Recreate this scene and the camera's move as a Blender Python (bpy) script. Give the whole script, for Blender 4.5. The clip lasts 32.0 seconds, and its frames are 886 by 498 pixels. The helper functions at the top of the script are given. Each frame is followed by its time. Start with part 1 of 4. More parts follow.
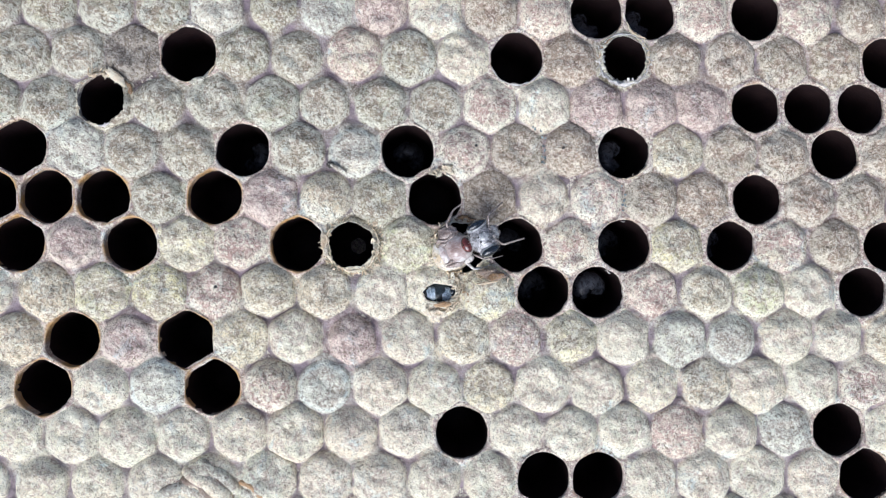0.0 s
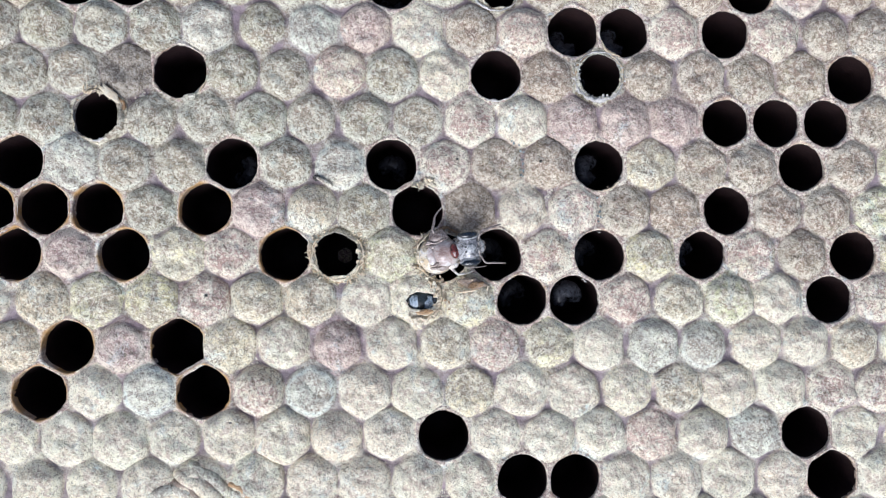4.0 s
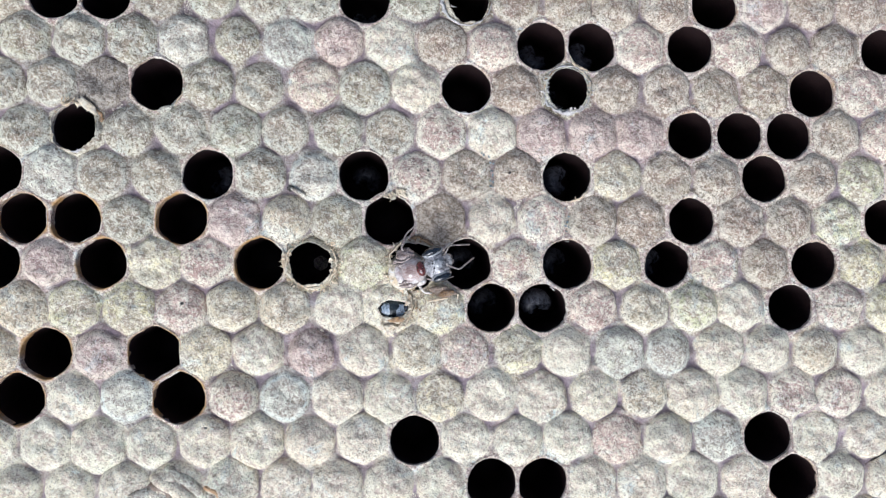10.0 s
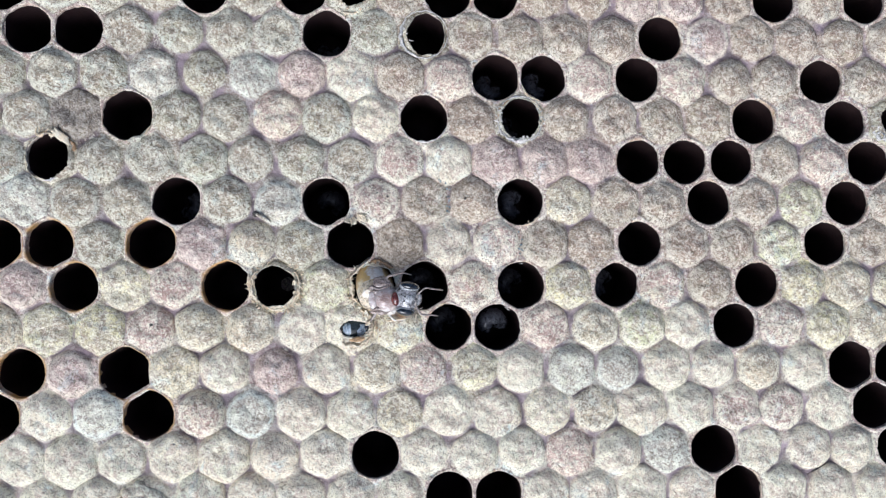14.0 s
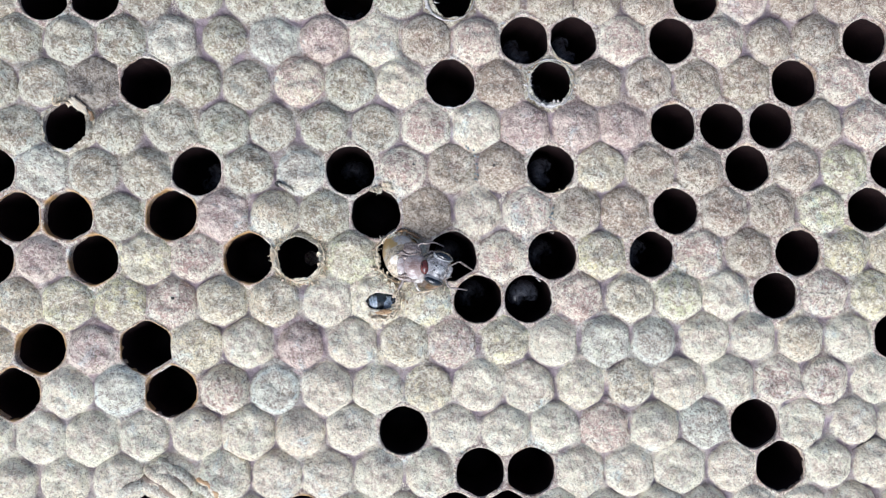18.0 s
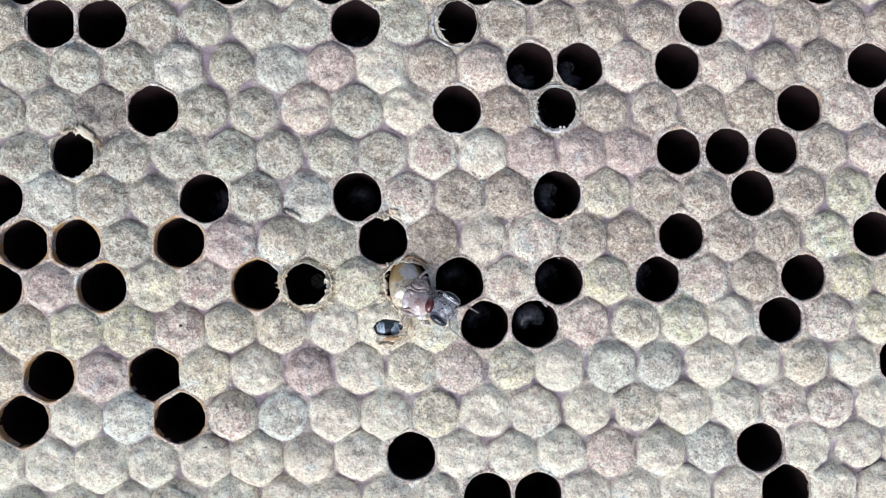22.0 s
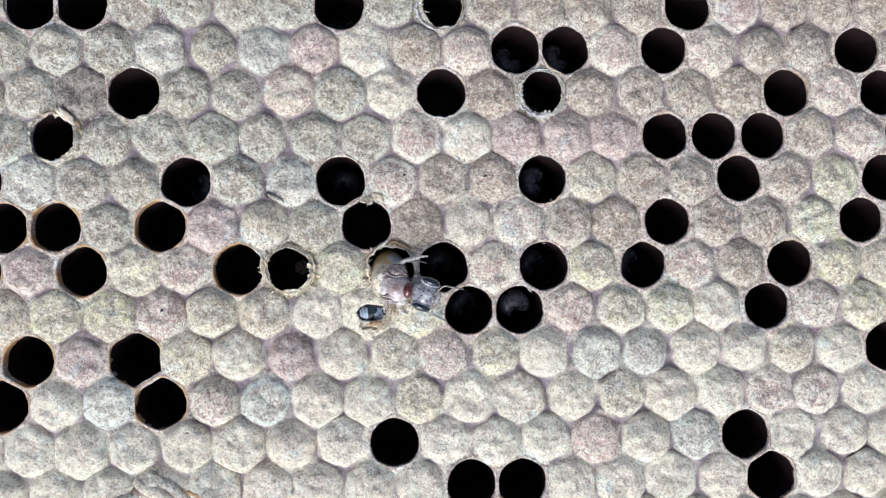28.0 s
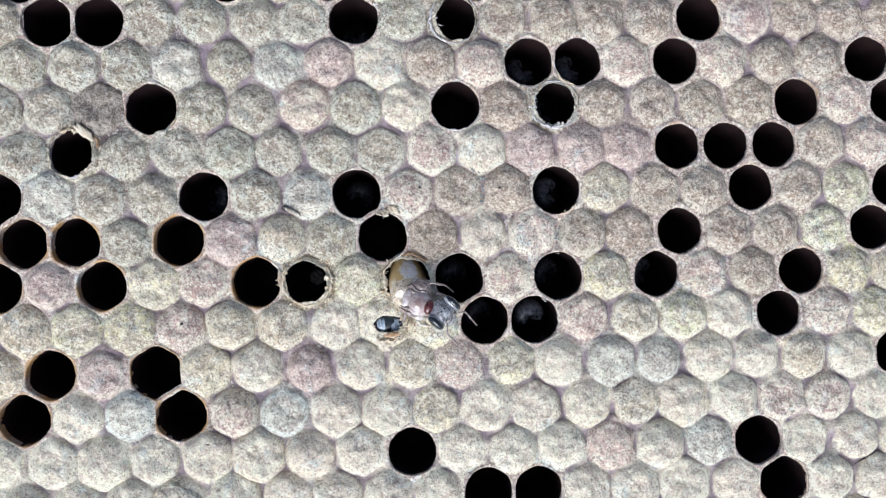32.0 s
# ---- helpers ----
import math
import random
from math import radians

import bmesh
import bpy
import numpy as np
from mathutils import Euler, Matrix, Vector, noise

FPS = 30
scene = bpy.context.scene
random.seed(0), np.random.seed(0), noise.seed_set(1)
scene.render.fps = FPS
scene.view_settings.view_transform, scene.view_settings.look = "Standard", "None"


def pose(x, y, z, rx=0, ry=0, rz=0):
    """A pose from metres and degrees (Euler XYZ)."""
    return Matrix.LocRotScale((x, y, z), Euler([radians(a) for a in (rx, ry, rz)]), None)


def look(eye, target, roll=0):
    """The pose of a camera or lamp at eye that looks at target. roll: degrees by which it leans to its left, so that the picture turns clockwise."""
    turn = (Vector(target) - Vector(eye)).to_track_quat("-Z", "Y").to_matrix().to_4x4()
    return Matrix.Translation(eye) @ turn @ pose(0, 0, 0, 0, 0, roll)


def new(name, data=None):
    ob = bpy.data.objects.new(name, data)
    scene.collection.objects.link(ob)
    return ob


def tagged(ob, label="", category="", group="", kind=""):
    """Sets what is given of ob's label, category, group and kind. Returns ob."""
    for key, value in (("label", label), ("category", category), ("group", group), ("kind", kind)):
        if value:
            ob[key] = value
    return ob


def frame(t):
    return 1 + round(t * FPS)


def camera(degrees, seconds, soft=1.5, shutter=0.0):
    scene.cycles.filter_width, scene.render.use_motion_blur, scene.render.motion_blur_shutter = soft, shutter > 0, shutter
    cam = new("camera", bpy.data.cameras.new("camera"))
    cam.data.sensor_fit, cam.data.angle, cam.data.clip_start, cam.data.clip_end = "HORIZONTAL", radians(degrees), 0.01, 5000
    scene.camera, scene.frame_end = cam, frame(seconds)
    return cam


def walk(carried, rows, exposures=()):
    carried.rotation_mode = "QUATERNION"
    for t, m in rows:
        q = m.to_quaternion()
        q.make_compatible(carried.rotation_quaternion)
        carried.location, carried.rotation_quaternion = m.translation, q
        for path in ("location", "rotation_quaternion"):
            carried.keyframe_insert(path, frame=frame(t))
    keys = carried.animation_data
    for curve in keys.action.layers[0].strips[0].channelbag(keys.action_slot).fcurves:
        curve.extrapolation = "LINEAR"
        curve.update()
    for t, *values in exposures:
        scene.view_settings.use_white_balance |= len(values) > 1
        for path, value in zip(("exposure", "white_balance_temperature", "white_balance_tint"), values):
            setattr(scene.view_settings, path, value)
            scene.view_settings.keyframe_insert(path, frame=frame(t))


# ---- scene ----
# Camera: held over a brood comb that lies flat; lengths in millimetres, scaled by MM.
MM = 0.001
cam = camera(55.0, 32.0, soft=1.12)
ROWS = [
    (0.0, -6.179, -0.816, 83.290, 0.323, -2.893, -0.463),
    (0.5, -7.161, 2.398, 84.255, 0.942, -3.195, -0.301),
    (1.0, -7.402, 0.742, 85.632, 0.645, -3.168, -0.383),
    (1.5, -8.197, 2.187, 86.220, 0.619, -3.101, -0.438),
    (2.0, -8.858, 2.607, 84.486, 0.980, -2.785, -0.533),
    (2.5, -7.341, 1.828, 87.182, 0.945, -3.039, -0.512),
    (4.5, -4.990, -0.761, 86.518, 0.713, -3.342, -0.547),
    (5.0, -4.583, -0.778, 88.600, 0.656, -3.585, -0.383),
    (5.5, -2.853, 2.236, 89.105, 0.643, -3.758, -0.205),
    (6.0, -1.595, 0.608, 89.941, 0.763, -3.738, -0.234),
    (6.5, -2.173, -1.106, 88.132, 1.226, -3.766, -0.340),
    (7.0, -1.379, -1.401, 87.857, 0.893, -3.610, -0.435),
    (7.5, -0.922, -1.040, 87.470, 0.708, -3.719, -0.320),
    (8.0, -0.624, -0.504, 90.145, 0.923, -3.889, -0.220),
    (8.5, -0.721, -0.239, 91.508, 1.139, -4.059, -0.229),
    (9.0, -0.125, -0.406, 90.940, 1.088, -4.037, -0.386),
    (9.5, -1.525, 0.104, 89.381, 0.979, -3.921, -0.488),
    (10.0, -2.948, 0.620, 88.862, 0.609, -3.728, -0.454),
    (10.5, -1.503, 0.864, 90.523, 1.004, -3.923, -0.468),
    (11.0, -1.575, 0.645, 91.532, 0.649, -3.852, -0.462),
    (11.5, -2.828, 1.976, 91.774, 1.182, -4.008, -0.594),
    (12.0, -3.024, 3.136, 91.941, 1.187, -3.805, -0.742),
    (12.5, -2.499, 3.725, 92.190, 0.912, -3.942, -0.687),
    (13.0, -0.743, 2.453, 92.985, 1.150, -4.057, -0.669),
    (13.5, -0.006, 1.869, 93.432, 1.281, -4.395, -0.675),
    (15.5, 2.086, 1.810, 92.715, 1.366, -3.314, -0.913),
    (16.0, 2.566, 3.481, 92.473, 0.823, -3.253, -0.865),
    (16.5, 1.288, 1.745, 91.593, 0.682, -3.247, -0.952),
    (17.0, 0.311, 1.264, 91.138, 1.140, -3.366, -1.153),
    (17.5, 0.727, -0.575, 90.635, 0.559, -3.162, -1.209),
    (18.0, -0.499, -0.435, 90.197, 0.792, -3.027, -1.191),
    (18.5, -1.420, -0.701, 90.579, 0.584, -3.121, -1.127),
    (19.0, -1.623, 0.006, 91.114, 0.858, -3.207, -1.194),
    (19.5, -1.705, 1.080, 90.506, 0.906, -3.043, -1.219),
    (20.0, -2.561, 0.263, 91.335, 0.948, -3.033, -1.203),
    (20.5, -1.674, -0.232, 91.875, 1.071, -3.300, -1.271),
    (21.0, -1.502, 0.494, 91.381, 0.626, -3.080, -1.263),
    (21.5, -1.501, 1.307, 90.640, 0.729, -3.080, -1.288),
    (22.0, -1.294, 2.774, 90.459, 0.528, -3.097, -1.352),
    (22.5, -0.551, 3.177, 89.986, 0.620, -3.034, -1.338),
    (23.0, -0.151, 2.501, 90.075, 0.542, -2.804, -1.288),
    (23.5, -0.805, 1.921, 90.044, 0.566, -3.010, -1.309),
    (24.0, -0.585, 1.976, 90.368, 0.801, -3.103, -1.378),
    (24.5, -0.788, 2.549, 90.346, 0.806, -3.118, -1.383),
    (25.0, 0.114, 3.193, 91.127, 0.881, -3.136, -1.315),
    (25.5, 1.816, 3.525, 92.958, 0.747, -3.467, -1.120),
    (27.5, 1.209, 1.397, 89.718, 0.319, -3.449, -1.207),
    (28.0, -0.123, 1.501, 89.811, 0.298, -3.435, -1.263),
    (28.5, -0.723, 1.822, 90.008, 0.132, -3.477, -1.350),
    (29.0, 0.038, 1.511, 89.921, 0.180, -3.456, -1.563),
    (29.5, 0.596, 2.508, 88.747, 0.099, -3.511, -1.665),
    (30.0, 1.179, 2.383, 88.743, 0.183, -3.386, -1.650),
    (30.5, 0.599, 3.240, 89.547, -0.036, -3.399, -1.615),
    (31.0, -0.395, 4.157, 90.892, -0.440, -3.415, -1.546),
    (31.5, -1.625, 3.695, 91.093, -0.235, -3.453, -1.651),
    (32.0, -1.817, 3.672, 90.686, -0.259, -3.466, -1.768),
]
walk(cam, [(t, pose(MM * x, MM * y, MM * z, rx, ry, rz)) for t, x, y, z, rx, ry, rz in ROWS],
     [(0.0, -0.28, 5440, 10.3), (32.0, -0.28, 5440, 10.3)])

# ---- light: soft daylight from a bright sky, strongest from the picture's lower side ----
SUN_ELEV, SUN_TURN = 43.0, 198.0
world = bpy.data.worlds.new("world")
scene.world = world
world.use_nodes = True
wn = world.node_tree
sky = wn.nodes.new("ShaderNodeTexSky")
sky.sky_type, sky.sun_disc = "NISHITA", False
sky.sun_elevation, sky.sun_rotation = radians(SUN_ELEV), radians(SUN_TURN)
sky.dust_density, sky.ozone_density, sky.air_density = 6.0, 0.0, 0.7
wn.nodes["Background"].inputs["Strength"].default_value = 0.11
wn.links.new(sky.outputs["Color"], wn.nodes["Background"].inputs["Color"])
sun = new("sun", bpy.data.lights.new("sun", "SUN"))
sun.data.energy, sun.data.angle, sun.data.color = 2.5, radians(40), (1.0, 0.965, 0.91)
sun_dir = Vector((math.sin(radians(SUN_TURN)) * math.cos(radians(SUN_ELEV)),
                  math.cos(radians(SUN_TURN)) * math.cos(radians(SUN_ELEV)), math.sin(radians(SUN_ELEV))))
sun.matrix_world = look(sun_dir * 2, (0, 0, 0))


# ---- materials ----
class Mat:
    """A node material with a Principled shader and short helpers."""

    def __init__(self, name, rough=0.7, local=False):
        self.m = bpy.data.materials.new(name)
        self.m.use_nodes = True
        self.t = self.m.node_tree
        self.b = self.t.nodes["Principled BSDF"]
        self.b.inputs["Roughness"].default_value = rough
        if local:
            co = self.t.nodes.new("ShaderNodeTexCoord").outputs["Object"]
        else:
            co = self.t.nodes.new("ShaderNodeNewGeometry").outputs["Position"]
        sc = self.t.nodes.new("ShaderNodeVectorMath")
        sc.operation = "SCALE"
        sc.inputs["Scale"].default_value = 1000.0
        self.t.links.new(co, sc.inputs[0])
        self.co = sc.outputs[0]

    def link(self, a, b):
        self.t.links.new(a, b)

    def noise(self, scale, detail=3.0, rough=0.55, dist=0.0, stretch=None, turn=0.0):
        n = self.t.nodes.new("ShaderNodeTexNoise")
        n.inputs["Scale"].default_value, n.inputs["Detail"].default_value = scale, detail
        n.inputs["Roughness"].default_value, n.inputs["Distortion"].default_value = rough, dist
        src = self.co
        if stretch:
            mp = self.t.nodes.new("ShaderNodeMapping")
            mp.inputs["Scale"].default_value = stretch
            mp.inputs["Rotation"].default_value = (0, 0, radians(turn))
            self.link(src, mp.inputs["Vector"])
            src = mp.outputs["Vector"]
        self.link(src, n.inputs["Vector"])
        return n.outputs["Fac"]

    def strands(self, scale, turn, long=2.4, detail=2.0, rough=0.6, dist=0.4, shift=0.0):
        """Noise drawn out into short strands that lie in one direction (degrees)."""
        mp = self.t.nodes.new("ShaderNodeMapping")
        mp.vector_type = "TEXTURE"
        mp.inputs["Location"].default_value = (shift, -shift, shift)
        mp.inputs["Rotation"].default_value = (0, 0, radians(turn))
        mp.inputs["Scale"].default_value = (long, 1, 1)
        self.link(self.co, mp.inputs["Vector"])
        n = self.t.nodes.new("ShaderNodeTexNoise")
        n.inputs["Scale"].default_value, n.inputs["Detail"].default_value = scale, detail
        n.inputs["Roughness"].default_value, n.inputs["Distortion"].default_value = rough, dist
        self.link(mp.outputs["Vector"], n.inputs["Vector"])
        return n.outputs["Fac"]

    def ramp(self, fac, *stops):
        r = self.t.nodes.new("ShaderNodeValToRGB")
        e = r.color_ramp.elements
        while len(e) < len(stops):
            e.new(0.5)
        for el, (p, c) in zip(e, stops):
            el.position = p
            el.color = (*c, 1) if isinstance(c, tuple) else (c, c, c, 1)
        self.link(fac, r.inputs["Fac"])
        return r.outputs["Color"]

    def mix(self, fac, a, b, mode="MIX"):
        m = self.t.nodes.new("ShaderNodeMix")
        m.data_type, m.blend_type = "RGBA", mode
        for sock, v in ((m.inputs[0], fac), (m.inputs[6], a), (m.inputs[7], b)):
            if isinstance(v, tuple):
                sock.default_value = (*v, 1)
            elif isinstance(v, (int, float)):
                sock.default_value = v
            else:
                self.link(v, sock)
        return m.outputs[2]

    def attribute(self, name):
        a = self.t.nodes.new("ShaderNodeAttribute")
        a.attribute_name = name
        return a.outputs["Fac"]

    def times(self, a, b):
        n = self.t.nodes.new("ShaderNodeMath")
        n.operation = "MULTIPLY"
        self.link(a, n.inputs[0])
        self.link(b, n.inputs[1])
        return n.outputs[0]

    def random(self):
        return self.t.nodes.new("ShaderNodeObjectInfo").outputs["Random"]

    def base(self, c):
        if isinstance(c, tuple):
            self.b.inputs["Base Color"].default_value = (*c, 1)
        else:
            self.link(c, self.b.inputs["Base Color"])
        return self

    def bump(self, h, dist_mm, strength=1.0):
        n = self.t.nodes.new("ShaderNodeBump")
        n.inputs["Distance"].default_value, n.inputs["Strength"].default_value = dist_mm * MM, strength
        self.link(h, n.inputs["Height"])
        self.link(n.outputs["Normal"], self.b.inputs["Normal"])
        return self


def cap_material(name, tones, tan, brown=(0.42, 0.31, 0.25), seam=(0.34, 0.27, 0.31), frost=(0.60, 0.72, 0.72), rim=(0.96, 0.92, 0.74), flecks=0.75, speck=(0.20, 0.16, 0.10), pale=(0.95, 0.92, 0.75)):
    """Silk and wax cap: matted strands over one of four tones, with dark flecks between them, a rubbed middle, a pale
    waxy rim and mauve wax in the seams, its colour darkened for their shade.
    """
    m = Mat(name, 0.8)
    m.b.inputs["Specular IOR Level"].default_value = 0.22
    lump = m.noise(1.0, 4.0, 0.6, 0.7)
    blot = m.noise(0.40, 4.0, 0.65, 0.8)
    patch = m.noise(0.75, 4.0, 0.65, 1.0, (1, 1, 1), 70)
    bloom = m.noise(0.26, 4.0, 0.7, 0.7, (1, 1, 1), 50)
    lay_a = m.ramp(m.noise(1.6, 2.0, 0.5, 0.6, (1, 1, 1), 20), (0.46, 0.0), (0.54, 1.0))
    lay_b = m.ramp(m.noise(1.3, 2.0, 0.5, 0.6, (1, 1, 1), 130), (0.46, 0.0), (0.54, 1.0))
    dark = m.mix(lay_b, m.mix(lay_a, m.strands(4.2, 15, 1.6), m.strands(4.2, 75, 1.6, shift=9)), m.strands(4.2, 135, 1.6, shift=21))
    light = m.mix(lay_a, m.mix(lay_b, m.strands(3.8, 50, 1.8, shift=40), m.strands(3.8, 110, 1.8, shift=55)), m.strands(3.8, 170, 1.8, shift=70))
    grit = m.noise(5.0, 2.0, 0.6, 0.6)
    c = m.ramp(m.random(), (0.08, tones[0]), (0.36, tones[1]), (0.64, tones[2]), (0.92, tones[3]))
    c = m.mix(m.ramp(blot, (0.46, 0.0), (0.56, 0.85)), c, tan)
    c = m.mix(m.ramp(bloom, (0.55, 0.0), (0.66, 0.65)), c, frost)
    c = m.mix(m.ramp(patch, (0.50, 0.0), (0.57, 0.8)), c, brown)
    c = m.mix(m.times(m.ramp(lump, (0.36, 0.25), (0.58, 0.85)), m.attribute("mid")), c, brown)
    c = m.mix(m.times(m.ramp(lump, (0.40, 1.0), (0.62, 0.45)), m.attribute("edge")), c, rim)
    mottle = m.noise(2.1, 3.0, 0.65, 1.0, (1, 1, 1), 35)
    c = m.mix(m.ramp(mottle, (0.37, 0.78), (0.455, 0.0)), c, tuple(0.50 * v for v in tan))
    c = m.mix(m.ramp(mottle, (0.54, 0.0), (0.62, 0.7)), c, pale)
    c = m.mix(m.times(m.ramp(light, (0.49, 0.0), (0.575, 0.72)), m.ramp(lump, (0.36, 0.35), (0.56, 1.0))), c, pale)
    c = m.mix(m.times(m.ramp(dark, (0.38, flecks), (0.435, 0.0)), m.ramp(bloom, (0.40, 0.35), (0.56, 1.0))), c, speck)
    c = m.mix(m.ramp(grit, (0.32, 0.7), (0.38, 0.0)), c, speck)
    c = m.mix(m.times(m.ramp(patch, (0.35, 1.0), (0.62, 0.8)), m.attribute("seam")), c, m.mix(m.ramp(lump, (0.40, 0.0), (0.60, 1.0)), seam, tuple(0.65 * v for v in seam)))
    c = m.mix(m.times(m.ramp(lump, (0.40, 0.7), (0.60, 1.0)), m.attribute("amber")), c, (0.58, 0.35, 0.13))
    m.base(c)
    m.bump(m.mix(0.35, m.mix(0.5, light, dark), lump), 0.42, 0.65)
    return m.m


CAP_CREAM = cap_material("cap_felt_cream", ((0.82, 0.75, 0.42), (0.70, 0.70, 0.42), (0.77, 0.63, 0.44), (0.88, 0.83, 0.52)), (0.61, 0.54, 0.38), (0.45, 0.36, 0.275))
CAP_PINK = cap_material("cap_felt_pink", ((0.70, 0.56, 0.47), (0.66, 0.52, 0.45), (0.71, 0.59, 0.47), (0.80, 0.69, 0.57)), (0.54, 0.41, 0.35), (0.44, 0.30, 0.27), pale=(0.88, 0.79, 0.67))
CAP_ROSY = cap_material("cap_felt_rosy", ((0.76, 0.66, 0.47), (0.70, 0.63, 0.48), (0.74, 0.60, 0.47), (0.82, 0.73, 0.56)), (0.62, 0.46, 0.38), (0.50, 0.335, 0.285))
CAP_BROWN = cap_material("cap_felt_brown", ((0.50, 0.42, 0.31), (0.48, 0.40, 0.31), (0.48, 0.39, 0.30), (0.58, 0.51, 0.40)), (0.38, 0.30, 0.215), (0.29, 0.22, 0.16), frost=(0.50, 0.46, 0.39), pale=(0.74, 0.67, 0.54), flecks=0.8)
CAP_FROST = cap_material("cap_felt_frosted", ((0.74, 0.73, 0.56), (0.68, 0.71, 0.58), (0.72, 0.66, 0.51), (0.84, 0.83, 0.66)), (0.56, 0.50, 0.41), (0.42, 0.36, 0.29), frost=(0.68, 0.73, 0.65), rim=(0.82, 0.89, 0.82), pale=(0.88, 0.88, 0.75))
# grey and tan felts, darkened to carry the dimmer light of the upper rows
CAP_DIM_GREY = cap_material("cap_felt_dim_grey", ((0.57, 0.53, 0.365), (0.51, 0.51, 0.37), (0.53, 0.45, 0.34), (0.61, 0.57, 0.43)), (0.43, 0.37, 0.265), (0.34, 0.265, 0.20), frost=(0.55, 0.62, 0.56), rim=(0.74, 0.76, 0.64), flecks=0.92, pale=(0.84, 0.82, 0.68))
CAP_DIM_TAN = cap_material("cap_felt_dim_tan", ((0.54, 0.47, 0.33), (0.48, 0.43, 0.32), (0.51, 0.40, 0.30), (0.58, 0.52, 0.385)), (0.41, 0.32, 0.235), (0.33, 0.23, 0.18), frost=(0.56, 0.57, 0.50), rim=(0.76, 0.72, 0.59), flecks=0.8, pale=(0.84, 0.78, 0.64))
CAP_DARK = cap_material("cap_felt_dark", ((0.34, 0.29, 0.23), (0.30, 0.26, 0.21), (0.32, 0.27, 0.22), (0.42, 0.37, 0.30)), (0.22, 0.18, 0.145), (0.15, 0.12, 0.10), (0.20, 0.15, 0.16), (0.34, 0.32, 0.30), (0.50, 0.46, 0.40), 0.95, pale=(0.56, 0.52, 0.44))
CAP_PALE = cap_material("cap_felt_pale", ((0.89, 0.82, 0.59), (0.80, 0.79, 0.60), (0.85, 0.74, 0.56), (0.93, 0.89, 0.68)), (0.78, 0.68, 0.50), (0.60, 0.48, 0.38), flecks=0.4)


def wax_material(name, a, b, rough=0.5, specks=0.45):
    m = Mat(name, rough)
    n1, n2, n3 = m.noise(0.9, 4.0, 0.65), m.noise(4.0, 5.0, 0.7, 0.8), m.noise(2.0, 5.0, 0.75, 2.5)
    c = m.mix(m.ramp(n1, (0.35, 0.0), (0.65, 1.0)), a, b)
    c = m.mix(m.ramp(n3, (0.52, 0.0), (0.60, specks)), c, (0.66, 0.62, 0.55))
    c = m.mix(m.ramp(n2, (0.38, specks), (0.47, 0.0)), c, (0.09, 0.075, 0.065))
    m.base(c)
    m.bump(m.mix(0.5, n2, n3), 0.35, 0.8)
    return m.m


WAX_LILAC = cap_material("old_wax_lilac", ((0.44, 0.36, 0.37), (0.38, 0.32, 0.35), (0.42, 0.34, 0.33), (0.54, 0.46, 0.45)), (0.30, 0.235, 0.24), (0.22, 0.165, 0.165), frost=(0.42, 0.38, 0.42))
WAX_LIP = cap_material("cell_lip_wax", ((0.68, 0.57, 0.50), (0.60, 0.50, 0.47), (0.64, 0.52, 0.45), (0.76, 0.68, 0.58)), (0.54, 0.41, 0.36), (0.42, 0.30, 0.26))
WAX_TORN = wax_material("torn_wax_cream", (0.90, 0.72, 0.48), (0.95, 0.87, 0.68), 0.6, 0.15)
WAX_AMBER = wax_material("torn_wax_amber", (0.36, 0.21, 0.10), (0.56, 0.36, 0.18), 0.45)
WAX_ORANGE = wax_material("torn_wax_orange", (0.52, 0.30, 0.13), (0.72, 0.50, 0.28), 0.45, 0.2)
WAX_BROWN = wax_material("torn_wax_brown", (0.32, 0.235, 0.175), (0.50, 0.39, 0.30), 0.45)
WAX_AND_GLINT_WHITE = wax_material("fresh_wax_and_glint_white", (0.80, 0.78, 0.75), (0.90, 0.87, 0.82), 0.5, 0.3)
# old dark wax, set below its own brown to hold the shade inside the cells
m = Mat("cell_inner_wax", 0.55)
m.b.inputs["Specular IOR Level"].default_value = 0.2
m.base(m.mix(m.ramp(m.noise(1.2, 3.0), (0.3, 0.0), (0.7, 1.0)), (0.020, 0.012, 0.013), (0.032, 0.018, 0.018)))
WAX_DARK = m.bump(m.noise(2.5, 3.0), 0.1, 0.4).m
m = Mat("bare_ground", 0.85)
WAX_GROUND = m.base(m.mix(m.noise(0.02, 6.0), (0.16, 0.14, 0.12), (0.26, 0.24, 0.21))).m


def chitin(name, a, b, rough=0.35, scale=1.2, coat=0.3):
    m = Mat(name, rough, local=True)
    c = m.mix(m.ramp(m.noise(scale, 4.0, 0.6, 0.5), (0.36, 0.0), (0.64, 1.0)), a, b)
    c = m.mix(m.ramp(m.noise(scale * 2.9, 4.0, 0.65, 0.8), (0.40, 0.75), (0.50, 0.0)), c, tuple(0.35 * v for v in a))
    c = m.mix(m.ramp(m.noise(scale * 2.2, 3.0, 0.6, 1.2, (1, 1, 1), 60), (0.56, 0.0), (0.64, 0.6)), c, tuple(min(1.25 * v, 0.9) for v in b))
    m.base(c)
    m.b.inputs["Coat Weight"].default_value = coat
    m.b.inputs["Coat Roughness"].default_value = 0.14
    m.bump(m.noise(5.0, 3.0), 0.09, 0.7)
    return m.m


